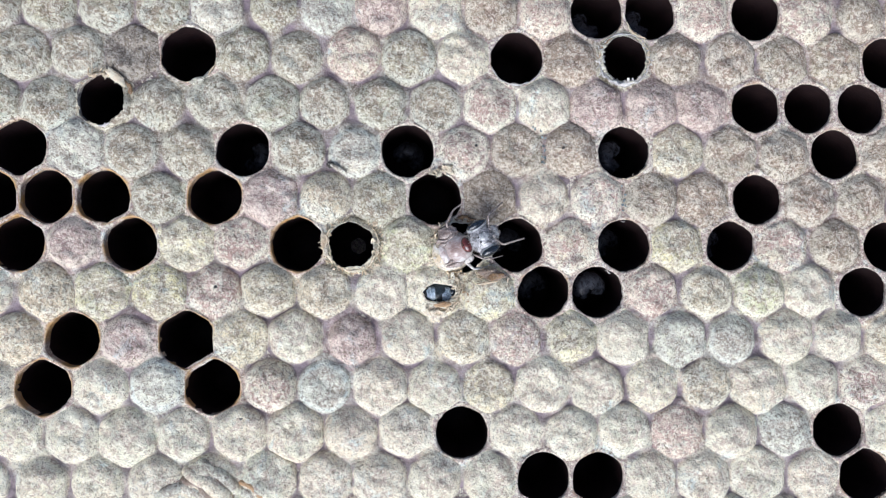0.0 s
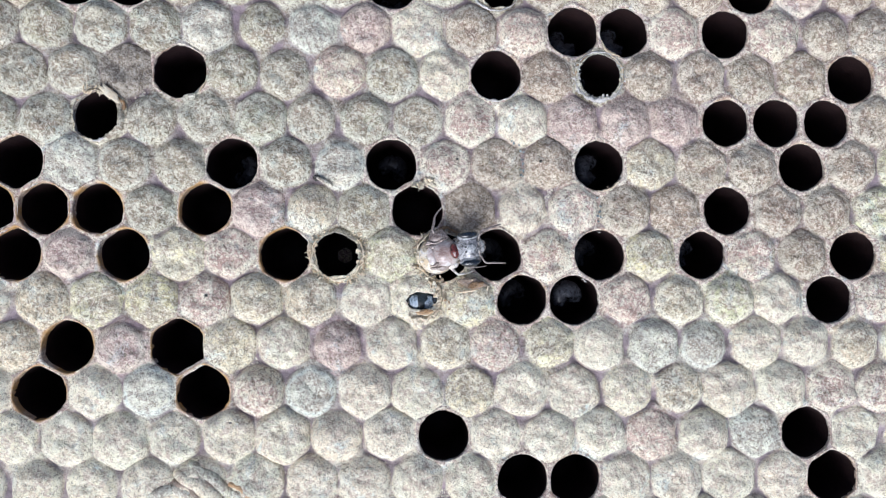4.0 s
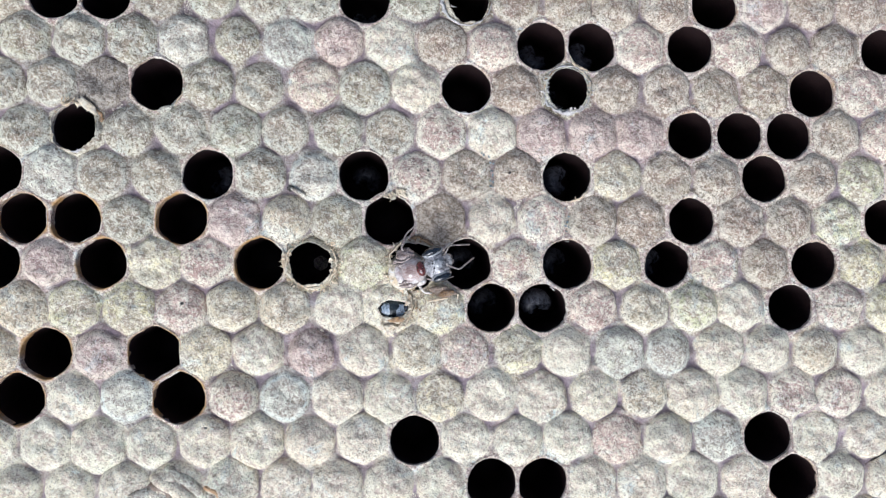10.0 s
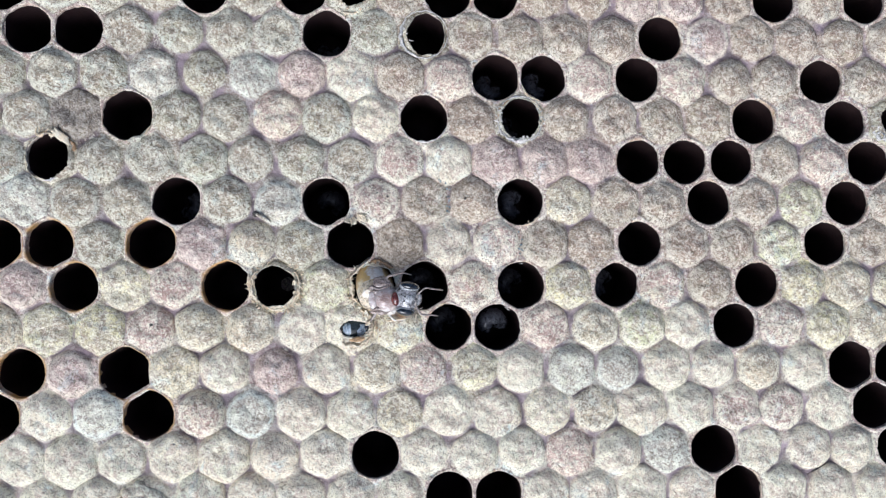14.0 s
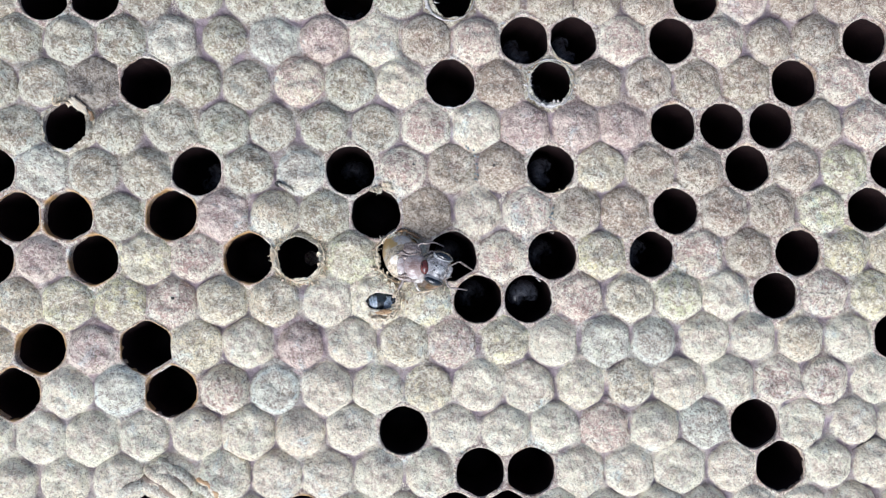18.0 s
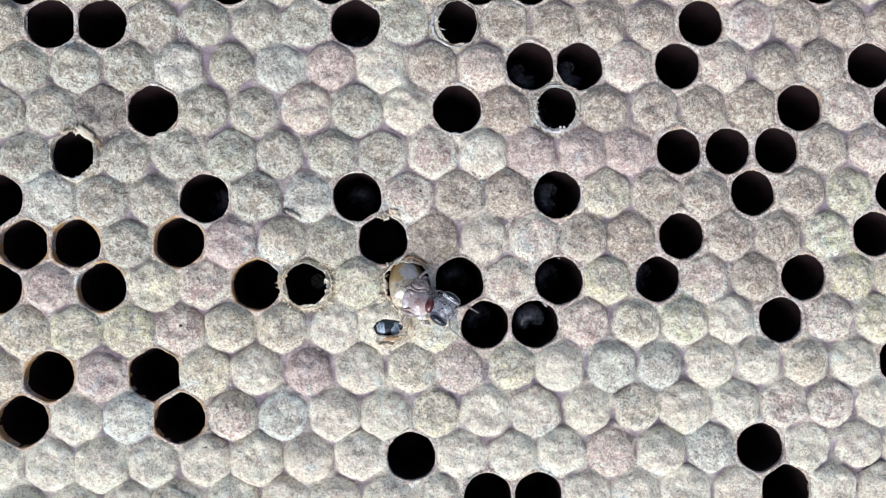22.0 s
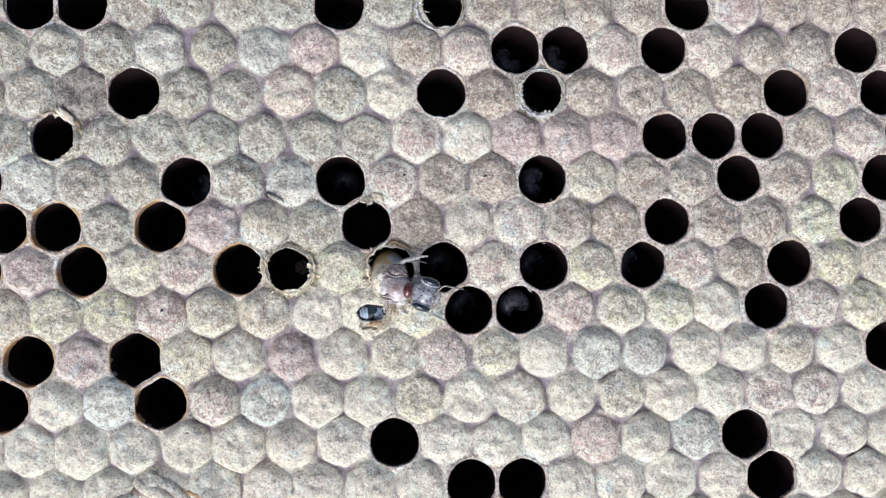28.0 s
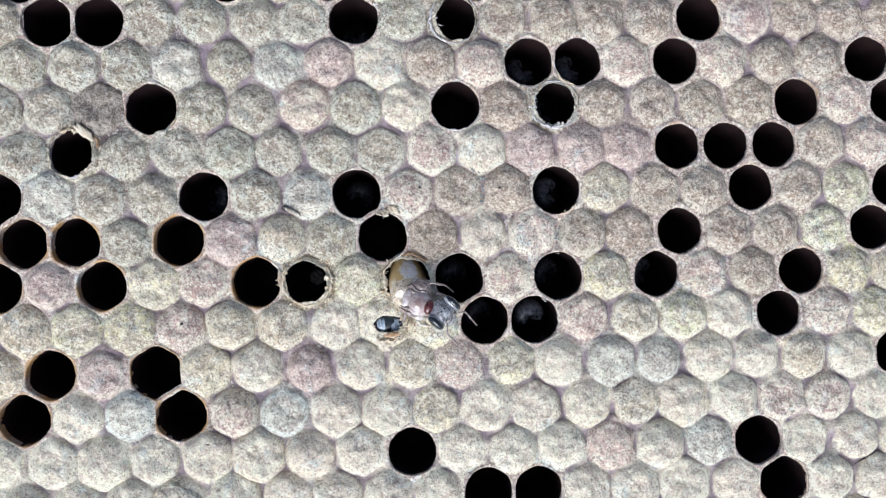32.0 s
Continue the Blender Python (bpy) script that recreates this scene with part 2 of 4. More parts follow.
m = Mat("thorax_mauve", 0.22, local=True)
flat = m.t.nodes.new("ShaderNodeVectorMath")
flat.operation = "MULTIPLY"
flat.inputs[1].default_value = (0.9, 1, 0)
m.link(m.co, flat.inputs[0])
side_on = m.t.nodes.new("ShaderNodeVectorMath")
side_on.operation = "LENGTH"
m.link(flat.outputs[0], side_on.inputs[0])
spread = m.t.nodes.new("ShaderNodeMath")
spread.operation = "MULTIPLY_ADD"
spread.inputs[1].default_value = 0.30
m.link(side_on.outputs["Value"], spread.inputs[0])
m.link(m.noise(1.6, 4.0, 0.6, 0.8), spread.inputs[2])
c = m.ramp(spread.outputs[0], (0.45, (0.26, 0.155, 0.13)), (0.70, (0.46, 0.35, 0.32)), (0.90, (0.70, 0.64, 0.62)), (1.0, (0.80, 0.77, 0.74)))
streak = m.noise(3.0, 3.0, 0.6, 0.4, (0.4, 2.2, 1))
m.base(m.mix(m.ramp(streak, (0.52, 0.0), (0.64, 0.35)), c, (0.74, 0.66, 0.60)))
m.b.inputs["Coat Weight"].default_value = 1.0
m.b.inputs["Coat Roughness"].default_value = 0.12
THORAX = m.bump(streak, 0.08, 0.5).m
HEAD = chitin("head_grey", (0.07, 0.066, 0.066), (0.56, 0.56, 0.58), 0.16, 1.7, 1.0)
EYE = chitin("eye_blue_black", (0.006, 0.009, 0.014), (0.022, 0.032, 0.045), 0.14, 1.0, 1.0)
EYE_RIM = chitin("eye_rim_pale", (0.24, 0.26, 0.28), (0.66, 0.67, 0.67), 0.22, 1.6, 0.8)
HAIR = chitin("hair_pale", (0.50, 0.44, 0.36), (0.78, 0.73, 0.64), 0.5, 1.0, 0.0)
RED = chitin("neck_red_brown", (0.11, 0.022, 0.020), (0.21, 0.050, 0.040), 0.16, 1.0, 1.0)
PALE = chitin("abdomen_cream", (0.74, 0.60, 0.38), (0.90, 0.84, 0.72), 0.30, 0.7, 0.6)
m = Mat("abdomen_cream_amber", 0.32, local=True)
split = m.t.nodes.new("ShaderNodeSeparateXYZ")
m.link(m.co, split.inputs[0])
spread_out = m.t.nodes.new("ShaderNodeMath")
spread_out.operation = "MULTIPLY_ADD"
m.link(m.noise(0.50, 3.0, 0.55, 0.6), spread_out.inputs[0])
spread_out.inputs[1].default_value = -3.4
m.link(split.outputs["Y"], spread_out.inputs[2])
part_way = m.t.nodes.new("ShaderNodeMath")
part_way.operation = "MULTIPLY_ADD"
part_way.inputs[1].default_value = -0.15
part_way.inputs[2].default_value = 0.07
m.link(spread_out.outputs[0], part_way.inputs[0])
c = m.ramp(part_way.outputs[0], (0.17, (0.28, 0.15, 0.05)), (0.27, (0.60, 0.40, 0.13)), (0.33, (0.93, 0.90, 0.84)), (0.48, (0.95, 0.92, 0.86)), (0.52, (0.78, 0.57, 0.22)), (0.60, (0.74, 0.52, 0.20)), (0.66, (0.90, 0.82, 0.62)))
m.base(m.mix(m.ramp(m.noise(2.2, 4.0), (0.40, 0.35), (0.52, 0.0)), c, (0.60, 0.44, 0.26)))
m.b.inputs["Coat Weight"].default_value = 0.5
ABDOMEN = m.bump(m.noise(3.0, 3.0), 0.1, 0.5).m
LIMB_WHITE = chitin("limb_milky", (0.60, 0.54, 0.47), (0.86, 0.82, 0.76), 0.30, 1.2, 0.6)
LIMB = chitin("limb_pale_grey", (0.22, 0.18, 0.16), (0.52, 0.46, 0.42), 0.30, 2.0, 0.6)
WING = chitin("wing_pad_smoky", (0.20, 0.145, 0.12), (0.56, 0.47, 0.42), 0.25, 2.2, 0.9)
DARK_HEAD = chitin("head_dark_blue", (0.012, 0.020, 0.026), (0.030, 0.045, 0.055), 0.35, 1.3, 0.2)

# the pale blue is sky reflected in the dark face, put into the colour
FACE_SHEEN = chitin("face_sheen_blue_grey", (0.16, 0.22, 0.28), (0.66, 0.78, 0.90), 0.32, 1.1, 0.6)


# ---- mesh helpers ----
def mesh(name, verts, faces, material, smooth=True):
    me = bpy.data.meshes.new(name)
    me.from_pydata([tuple(c * MM for c in v) for v in verts], [], faces)
    me.polygons.foreach_set("use_smooth", [smooth] * len(me.polygons))
    me.materials.append(material)
    me.update()
    return me


def part(name, data, parent, at=None, label=""):
    """Links mesh data as one part under a thing or part, at a place in millimetres."""
    ob = new(name, data)
    ob.parent = parent
    if at is not None:
        ob.location = [c * MM for c in at]
    return tagged(ob, label)


def root(name, at, label, category, group="", kind=""):
    ob = new(name)
    ob.empty_display_size = 0.002
    ob.location = [c * MM for c in at]
    return tagged(ob, label, category, group, kind)


def rings_mesh(name, rings, material, close_start=False, close_end=False, flip=False):
    """Skins rings of equal length, one after another."""
    n = len(rings[0])
    verts = [p for r in rings for p in r]
    faces = []
    for k in range(len(rings) - 1):
        for s in range(n):
            a, b = k * n + s, k * n + (s + 1) % n
            q = (a, b, b + n, a + n)
            faces.append(q[::-1] if flip else q)
    for on, k, end in ((close_start, 0, True), (close_end, len(rings) - 1, False)):
        if on:
            c = len(verts)
            verts.append(tuple(sum(p[d] for p in rings[k]) / n for d in range(3)))
            for s in range(n):
                f = (k * n + s, k * n + (s + 1) % n, c)
                faces.append(f[::-1] if end != flip else f)
    return mesh(name, verts, faces, material)


def wob(x, y, z=0.0, f=1.0):
    return noise.noise(Vector((x * f, y * f, z * f)))


def ellipsoid(name, radii, material, at=(0, 0, 0), seg=28, rings=16, shape=None, rough=0.03):
    out = []
    for k in range(1, rings):
        v = math.pi * k / rings
        ring = []
        for s in range(seg):
            u = 2 * math.pi * s / seg
            d = Vector((math.cos(v), math.sin(v) * math.cos(u), math.sin(v) * math.sin(u)))
            r = 1 + rough * wob(d.x * 2.2 + at[0], d.y * 2.2 + at[1], d.z * 2.2)
            p = [at[i] + radii[i] * d[i] * r for i in range(3)]
            ring.append(shape(p) if shape else tuple(p))
        out.append(ring)
    return rings_mesh(name, out, material, True, True)


def tube(name, points, radii, material, seg=10, per=6):
    """A limb along a smooth line through the points."""
    pts = [Vector(p) for p in points]
    line, rad = [], []
    for k in range(len(pts) - 1):
        p0, p1, p2, p3 = pts[max(k - 1, 0)], pts[k], pts[k + 1], pts[min(k + 2, len(pts) - 1)]
        for s in range(per):
            t = s / per
            line.append(0.5 * (2 * p1 + (p2 - p0) * t + (2 * p0 - 5 * p1 + 4 * p2 - p3) * t * t + (3 * p1 - p0 - 3 * p2 + p3) * t ** 3))
            rad.append(radii[k] * (1 - t) + radii[k + 1] * t)
    line.append(pts[-1])
    rad.append(radii[-1])
    rings = []
    for k, p in enumerate(line):
        d = (line[min(k + 1, len(line) - 1)] - line[max(k - 1, 0)]).normalized()
        a = d.orthogonal().normalized() if k == 0 else (a - d * a.dot(d)).normalized()
        b = d.cross(a)
        rings.append([tuple(p + rad[k] * (a * math.cos(w) + b * math.sin(w))) for w in (2 * math.pi * s / seg for s in range(seg))])
    return rings_mesh(name, rings, material, True, True)


# ---- plan of the comb: a hexagonal lattice, cell (i, j) ----
A1, A2 = (5.3507, -0.0559), (2.6283, -4.6228)
APO = 2.655
OPEN = {-7: (-4, 0, 2, 3, 5, 6, 12, 14), -6: (-6, -5, -4, -3, 2, 4, 9), -5: (5, 6, 8, 12), -4: (-3, 3, 5, 10, 12, 13),
        -3: (-5, 7, 8, 9, 12), -2: (-7, -3, 0, 4, 8, 11), -1: (-8, -7, -6, -4, 0, 6, 10), 0: (-8, -6, -3, -2, 0, 1, 3, 5, 8),
        1: (-1, 1, 2, 7), 2: (-8, -6, 9, 10), 3: (-9, -6, 9), 4: (-2, 5, 9), 5: (-1, 0, 5), 6: (-8, -5, -2, -1)}
PINK = {-7: (9, 10), -6: (10,), -5: (1,), -4: (), -3: (4, 5, 6), -1: (-3,), 0: (-7,), 2: (-3, -7)}
ROSY = {-5: (4, 7, 9), -4: (0, 11), -3: (2, 11), -2: (1,), -1: (3,), 0: (-4, 2, 6), 1: (-5, 3, 8), 2: (0,), 3: (-5, 6, 7), 4: (2,)}
BROWN = {-1: (1,)}
FROSTED = {-5: (-2, 0), -2: (-6, -1), 2: (3, 4), 3: (-4, -7), 4: (4,)}
DARK_CAPS = {-4: (-4,)}
PALE_CAPS = {-5: (2,), -4: (2,), -3: (3,), -1: (2,), 1: (6,), 2: (-4, 2), 3: (-2,), 4: (1,), 5: (-8, -6)}


def centre(i, j):
    """The middle of cell (i, j), in millimetres; the rows bow a little."""
    return (-0.082 + A1[0] * i + A2[0] * j + 0.0028 * i * i + 0.0096 * i * j + 0.0051 * j * j,
            -0.017 + A1[1] * i + A2[1] * j + 0.0001 * i * i - 0.0018 * i * j + 0.0008 * j * j)


def hex_reach(w, apo=APO):
    """Distance from the middle to the side of a point-up hexagon in direction w."""
    k = (w + math.pi / 6) % (math.pi / 3) - math.pi / 6
    return apo / math.cos(k)


def soft_min(a, b, k=0.25):
    h = max(k - abs(a - b), 0) / k
    return min(a, b) - h * h * k * 0.25


def is_open(i, j):
    return i in OPEN.get(j, ())


def open_sides(i, j):
    """Directions, in radians, in which the neighbour of cell (i, j) is open."""
    cx, cy = centre(i, j)
    out = []
    for di, dj in ((1, 0), (-1, 0), (0, 1), (0, -1), (1, -1), (-1, 1)):
        if is_open(i + di, j + dj) and ((i + di, j + dj) not in TORN or (i + di, j + dj) == (0, 0)):
            nx, ny = centre(i + di, j + dj)
            out.append(math.atan2(ny - cy, nx - cx))
    return out


def kept_back(r, w, sides, limit):
    """The reach r in direction w, cut where an open neighbour lies."""
    for a in sides:
        c = math.cos(w - a)
        if c > 0.5:
            r = soft_min(r, limit / c, 0.12)
    return r


# cells whose middle lies off the lattice
SHIFT = {(-6, 2): (0.15, -0.05), (-8, 6): (-0.1, 1.35)}
CELLS = []
for j in range(-8, 8):
    for i in range(-14, 20):
        cx, cy = (a + b for a, b in zip(centre(i, j), SHIFT.get((i, j), (0, 0))))
        if -55 < cx < 65 and -33 < cy < 38:
            CELLS.append((i, j, cx, cy))


def swell(gx, gy):
    """Slow rise and fall of the comb's whole face."""
    return 0.30 * wob(gx, gy, 3.1, 0.42) + 0.22 * wob(gx, gy, 7.7, 0.95) + 0.07 * wob(gx, gy, 1.3, 2.2)


def dome(x, y, cx, cy, s, form, free):
    """Height of a cap over its cell at the local place x, y; s runs from 0 in the middle to 1 at the edge."""
    h, power, dish, dish_at, dish_r = form
    z = 1.5 * h * (1 - s ** power) - dish * math.exp(-((x - dish_at[0]) ** 2 + (y - dish_at[1]) ** 2) / dish_r ** 2)
    z -= 0.30 * max((s - 0.93) / 0.07, 0.0) ** 1.5 * free * min(max(0.42 + 1.6 * wob(cx + x, cy + y, 6.2, 0.55), 0.0), 1.0)
    return z + swell(cx + x, cy + y) + 0.10 * wob(cx + x, cy + y, 9.4, 1.1) + 0.05 * wob(cx + x, cy + y, 2.6, 2.6)


SURFACE = {}


def cap_mesh(cx, cy, rnd, material, sides=(), hole=None, n_ring=16, n_seg=54):
    """A domed cap, on some cells dished or dented; with a hole (x, y, rx, ry, ragged) it is a torn ring."""
    h, power, dish, dish_r = rnd.choice(((0.55, 2.6, 0.0, 1), (0.72, 2.9, 0.0, 1), (0.62, 2.3, 0.0, 1), (0.44, 3.6, 0.14, 1.4), (0.62, 3.4, 0.36, 1.5), (0.48, 2.8, 0.26, 0.8), (0.32, 4.0, 0.12, 1.7), (0.56, 2.8, 0.14, 0.9)))
    tip = (rnd.uniform(-0.7, 0.7), rnd.uniform(-0.7, 0.7))
    form = (h + rnd.uniform(-0.08, 0.10), power, 0 if hole else dish, tip, dish_r)
    lean = (rnd.uniform(-0.06, 0.06), rnd.uniform(-0.06, 0.06))
    round_to, ph = rnd.uniform(2.54, 2.84), rnd.uniform(0, 50)
    size = 1.0 if hole or sides else rnd.choice((0.94, 0.97, 1.0, 1.03, 1.07))
    grow, rub, pale = rnd.uniform(1.03, 1.07), rnd.choice((0.1, 0.3, 0.5, 0.85)), rnd.choice((0.1, 0.4, 0.7, 1.0))
    off = (0, 0) if hole else (rnd.uniform(-0.2, 0.2), rnd.uniform(-0.2, 0.2))
    SURFACE[round(cx, 3), round(cy, 3)] = lambda x, y: dome(x, y, cx, cy, min(math.hypot(x - off[0], y - off[1]) / (APO * 1.03 * size), 1), form, 0)
    rings, mids, edges, seams = [], [], [], []
    start = 0 if hole else 1
    n_seg = 96 if hole else n_seg
    for k in range(start, n_ring + 1):
        ring = []
        for q in range(n_seg):
            w = 2 * math.pi * q / n_seg
            disc = size * soft_min(hex_reach(w) * 0.995, round_to, 0.35) * (1 + 0.05 * wob(math.cos(w) * 1.3 + ph, math.sin(w) * 1.3) + 0.025 * wob(math.cos(w) * 4 + ph, math.sin(w) * 4))
            reach = kept_back(max(hex_reach(w) * grow, disc * 1.06), w, sides, APO + 0.05)
            free = 1 - max([min(max((math.cos(w - a) - 0.72) / 0.14, 0), 1) for a in sides], default=0)
            ex, ey = reach * math.cos(w), reach * math.sin(w)
            u = (k / n_ring) ** 0.75
            if hole:
                hx, hy, rx, ry, rag = hole
                r = 1 + rag * (1.3 * wob(math.cos(w) * 1.6 + ph, math.sin(w) * 1.6, 4) + 0.6 * wob(math.cos(w) * 8 + ph, math.sin(w) * 8, 2) + 0.3 * wob(math.cos(w) * 17 + ph, math.sin(w) * 17, 6))
                sx, sy = hx + rx * r * math.cos(w), hy + ry * r * math.sin(w)
                x, y = sx + (ex - sx) * u, sy + (ey - sy) * u
            else:
                x, y = ex * u, ey * u
            s = math.hypot(x - off[0], y - off[1]) / disc
            w2 = wob(cx + x, cy + y, 5.0, 0.9)
            mids.append(rub * min(max(1.2 - math.hypot(x - tip[0], y - tip[1]) / 1.9 + 0.8 * w2, 0), 1))
            s2 = s + 0.06 * w2
            edges.append(pale * max(1 - abs(s2 - 0.86) / 0.14, 0))
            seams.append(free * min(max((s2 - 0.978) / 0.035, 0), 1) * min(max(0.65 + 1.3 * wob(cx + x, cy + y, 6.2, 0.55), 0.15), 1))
            ring.append((x, y, dome(x, y, cx, cy, min(s, 1), form, free) + (lean[0] * x + lean[1] * y) * (1 - 0.8 * min(s, 1) ** 3)))
        rings.append(ring)
    if hole:
        rings.insert(0, [(p[0] * 1.05, p[1] * 1.05, p[2] - 0.22) for p in rings[0]])
        mids, edges, seams = mids[:n_seg] + mids, edges[:n_seg] + edges, [0.0] * len(seams[:n_seg]) + [0.0] * len(seams)
    else:
        mids.append(mids[0])
        edges.append(edges[0])
        seams.append(0.0)
    me = rings_mesh("cell_cap", rings, material, not hole, False)
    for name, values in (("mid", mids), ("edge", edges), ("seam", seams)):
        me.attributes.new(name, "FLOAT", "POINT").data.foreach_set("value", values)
    return me


def lip_mesh(cx, cy, rnd, hole, sides):
    """The thick rim of an open cell, out to the side of its hexagon."""
    rings, n, ph = [], 72, rnd.uniform(0, 50)
    # amber is stronger and reaches deeper in the cells at the lower left
    amber_share = 1.0 if cx < -9 and cy < 8 else rnd.uniform(0.0, 0.5)
    deep = 0.7 if cx < -9 and cy < 8 else 0.0
    amber, sharp = [], rnd.uniform(0.0, 0.014)
    for f, z, amber_at in ((1.08, 0.0, 0), (0.86, 0.02, 0), (0.6, 0.07, 0.15), (0.35, 0.10, 0.6), (0.14, 0.07, 1), (0.0, -0.02, 1), (0.0, -0.14, 1), (-0.03, -0.3 - deep, 1), (0.10, -0.5 - deep, 0.8)):
        ring = []
        for q in range(n):
            w = 2 * math.pi * q / n
            out = hex_reach(w, APO + 0.03) * (1.06 + 0.03 * wob(math.cos(w) * 3 + ph, math.sin(w) * 3, 8))
            inner = hole * (1 - sharp * math.cos(6 * w)) * (1 + 0.055 * wob(math.cos(w) * 1.1 + ph, math.sin(w) * 1.1) + 0.030 * wob(math.cos(w) * 5 + ph, math.sin(w) * 5) + 0.016 * wob(math.cos(w) * 14 + ph, math.sin(w) * 14))
            inner = min(kept_back(inner, w, sides, APO - 0.13), hex_reach(w) - 0.05)
            r = inner + (max(out, inner + 0.12) - inner) * f
            x, y = r * math.cos(w), r * math.sin(w)
            ring.append((x, y, z + 0.8 * swell(cx + x, cy + y) * min(f + 0.3, 1)))
            amber.append(amber_at * amber_share * min(max((0.7 if cx < -9 else 0.4) + 2.0 * wob(math.cos(w) * 1.2 + ph + 9, math.sin(w) * 1.2), 0), 1))
        rings.append(ring)
    me = rings_mesh("cell_lip", rings, WAX_LIP, flip=True)
    me.attributes.new("amber", "FLOAT", "POINT").data.foreach_set("value", amber)
    return me


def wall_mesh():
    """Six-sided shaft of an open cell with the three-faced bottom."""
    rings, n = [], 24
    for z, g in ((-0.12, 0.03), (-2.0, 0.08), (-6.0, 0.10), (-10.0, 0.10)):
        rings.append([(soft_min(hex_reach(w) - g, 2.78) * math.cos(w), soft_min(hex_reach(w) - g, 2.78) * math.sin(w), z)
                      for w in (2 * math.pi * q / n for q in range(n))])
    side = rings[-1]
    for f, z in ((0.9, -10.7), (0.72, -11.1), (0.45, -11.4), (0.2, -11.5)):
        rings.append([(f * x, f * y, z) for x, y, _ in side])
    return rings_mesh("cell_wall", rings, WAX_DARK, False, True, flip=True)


comb = root("honeycomb", (0, 0, 0), "old brood comb with pale felted caps and dark open cells", "honeycomb")

# torn caps: (x, y) of the hole in its cell, its half-widths and how ragged it is
TORN = {(-2, 0): (-0.1, 0.0, 2.15, 2.2, 0.09), (-5, -3): (-0.35, 0.05, 2.28, 2.38, 0.13), (5, -4): (0.0, 0.0, 2.2, 2.2, 0.08),
        (4, -6): (0.25, 0.0, 2.1, 2.3, 0.09), (3, -7): (0.2, 0.3, 1.9, 1.9, 0.09), (-5, -6): (-1.2, 0.2, 1.3, 1.9, 0.16),
        (13, -4): (0.5, 0.2, 1.8, 1.9, 0.12), (-1, 1): (0.45, -0.05, 1.55, 0.85, 0.12), (0, 0): (-0.28, -0.32, 2.52, 2.50, 0.10)}
# cells whose mouth is wider or narrower than most
WIDE = {(-3, -4): 2.68, (-6, 2): 2.76, (-6, 3): 2.64, (-4, -1): 2.60, (-8, 0): 2.6, (-7, -2): 2.62, (0, 0): 2.72, (1, 0): 2.62,
        (-2, 0): 2.66, (-5, -3): 2.66, (5, -4): 2.66, (4, -6): 2.66, (3, -7): 2.66, (-5, -6): 2.66, (13, -4): 2.66, (-8, 6): 2.5, (-1, 1): 2.66}
WALL = wall_mesh()


def body_mesh():
    """The wax block of a capped cell, down to the midrib."""
    ring = [(1.1535 * APO * math.cos(w), 1.1535 * APO * math.sin(w)) for w in (math.pi / 6 + q * math.pi / 3 for q in range(6))]
    return mesh("cell_body", [(*p, z) for z in (-0.45, -11.9) for p in ring],
                [tuple(range(6))] + [(q, 6 + q, 6 + (q + 1) % 6, (q + 1) % 6) for q in range(6)], WAX_LILAC, False)


BODY = body_mesh()
for i, j, cx, cy in CELLS:
    rnd = random.Random(i * 131 + j * 977 + 5)
    sides = open_sides(i, j)
    if not is_open(i, j):
        kinds = ((FROSTED, CAP_FROST), (DARK_CAPS, CAP_DARK), (PINK, CAP_PINK), (ROSY, CAP_ROSY), (BROWN, CAP_BROWN), (PALE_CAPS, CAP_PALE))
        # darker felts likelier upwards, pale ones downwards: the light's fall-off put into colour
        mat = next((mt for plan, mt in kinds if i in plan.get(j, ())), (CAP_DIM_GREY if cx < rnd.uniform(-4, 8) else CAP_DIM_TAN) if rnd.random() < (cy + 4) / 18 else CAP_PALE if rnd.random() < -(cy + 1) / 16 else CAP_CREAM)
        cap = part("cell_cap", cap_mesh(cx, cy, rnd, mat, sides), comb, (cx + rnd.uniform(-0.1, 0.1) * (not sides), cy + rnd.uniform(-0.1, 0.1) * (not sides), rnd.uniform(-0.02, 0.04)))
        part("cell_body", BODY, cap)
        continue
    wide = WIDE.get((i, j), rnd.uniform(2.53, 2.60) + (0.0 if cx < 24 else -0.10 if cy > -6 else 0.08))
    lip = part("open_cell", lip_mesh(cx, cy, rnd, wide, sides), comb, (cx, cy, -0.4 if (i, j) in TORN else 0), "thick lilac wax lip of an open cell")
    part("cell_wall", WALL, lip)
    if (i, j) in TORN:
        part("torn_cap", cap_mesh(cx, cy, rnd, CAP_DIM_GREY if j < -2 else CAP_CREAM if i < -1 else CAP_PALE, sides, TORN[(i, j)]), comb, (cx, cy, 0.04), "ragged remains of a chewed cap")

slab = [(-57, -35), (67, -35), (67, 40), (-57, 40)]
part("midrib", mesh("midrib", [(*p, z) for z in (-13.0, -11.85) for p in slab],
                    [(3, 2, 1, 0), (4, 5, 6, 7)] + [(q, (q + 1) % 4, 4 + (q + 1) % 4, 4 + q) for q in range(4)], WAX_LILAC, False), comb)

ground = new("ground", mesh("ground", [(-2e4, -2e4, -13.05), (2e4, -2e4, -13.05), (2e4, 2e4, -13.05), (-2e4, 2e4, -13.05)], [(0, 1, 2, 3)], WAX_GROUND, False))
tagged(ground, "plain flat grey-brown ground under the comb", "ground", kind="structure")


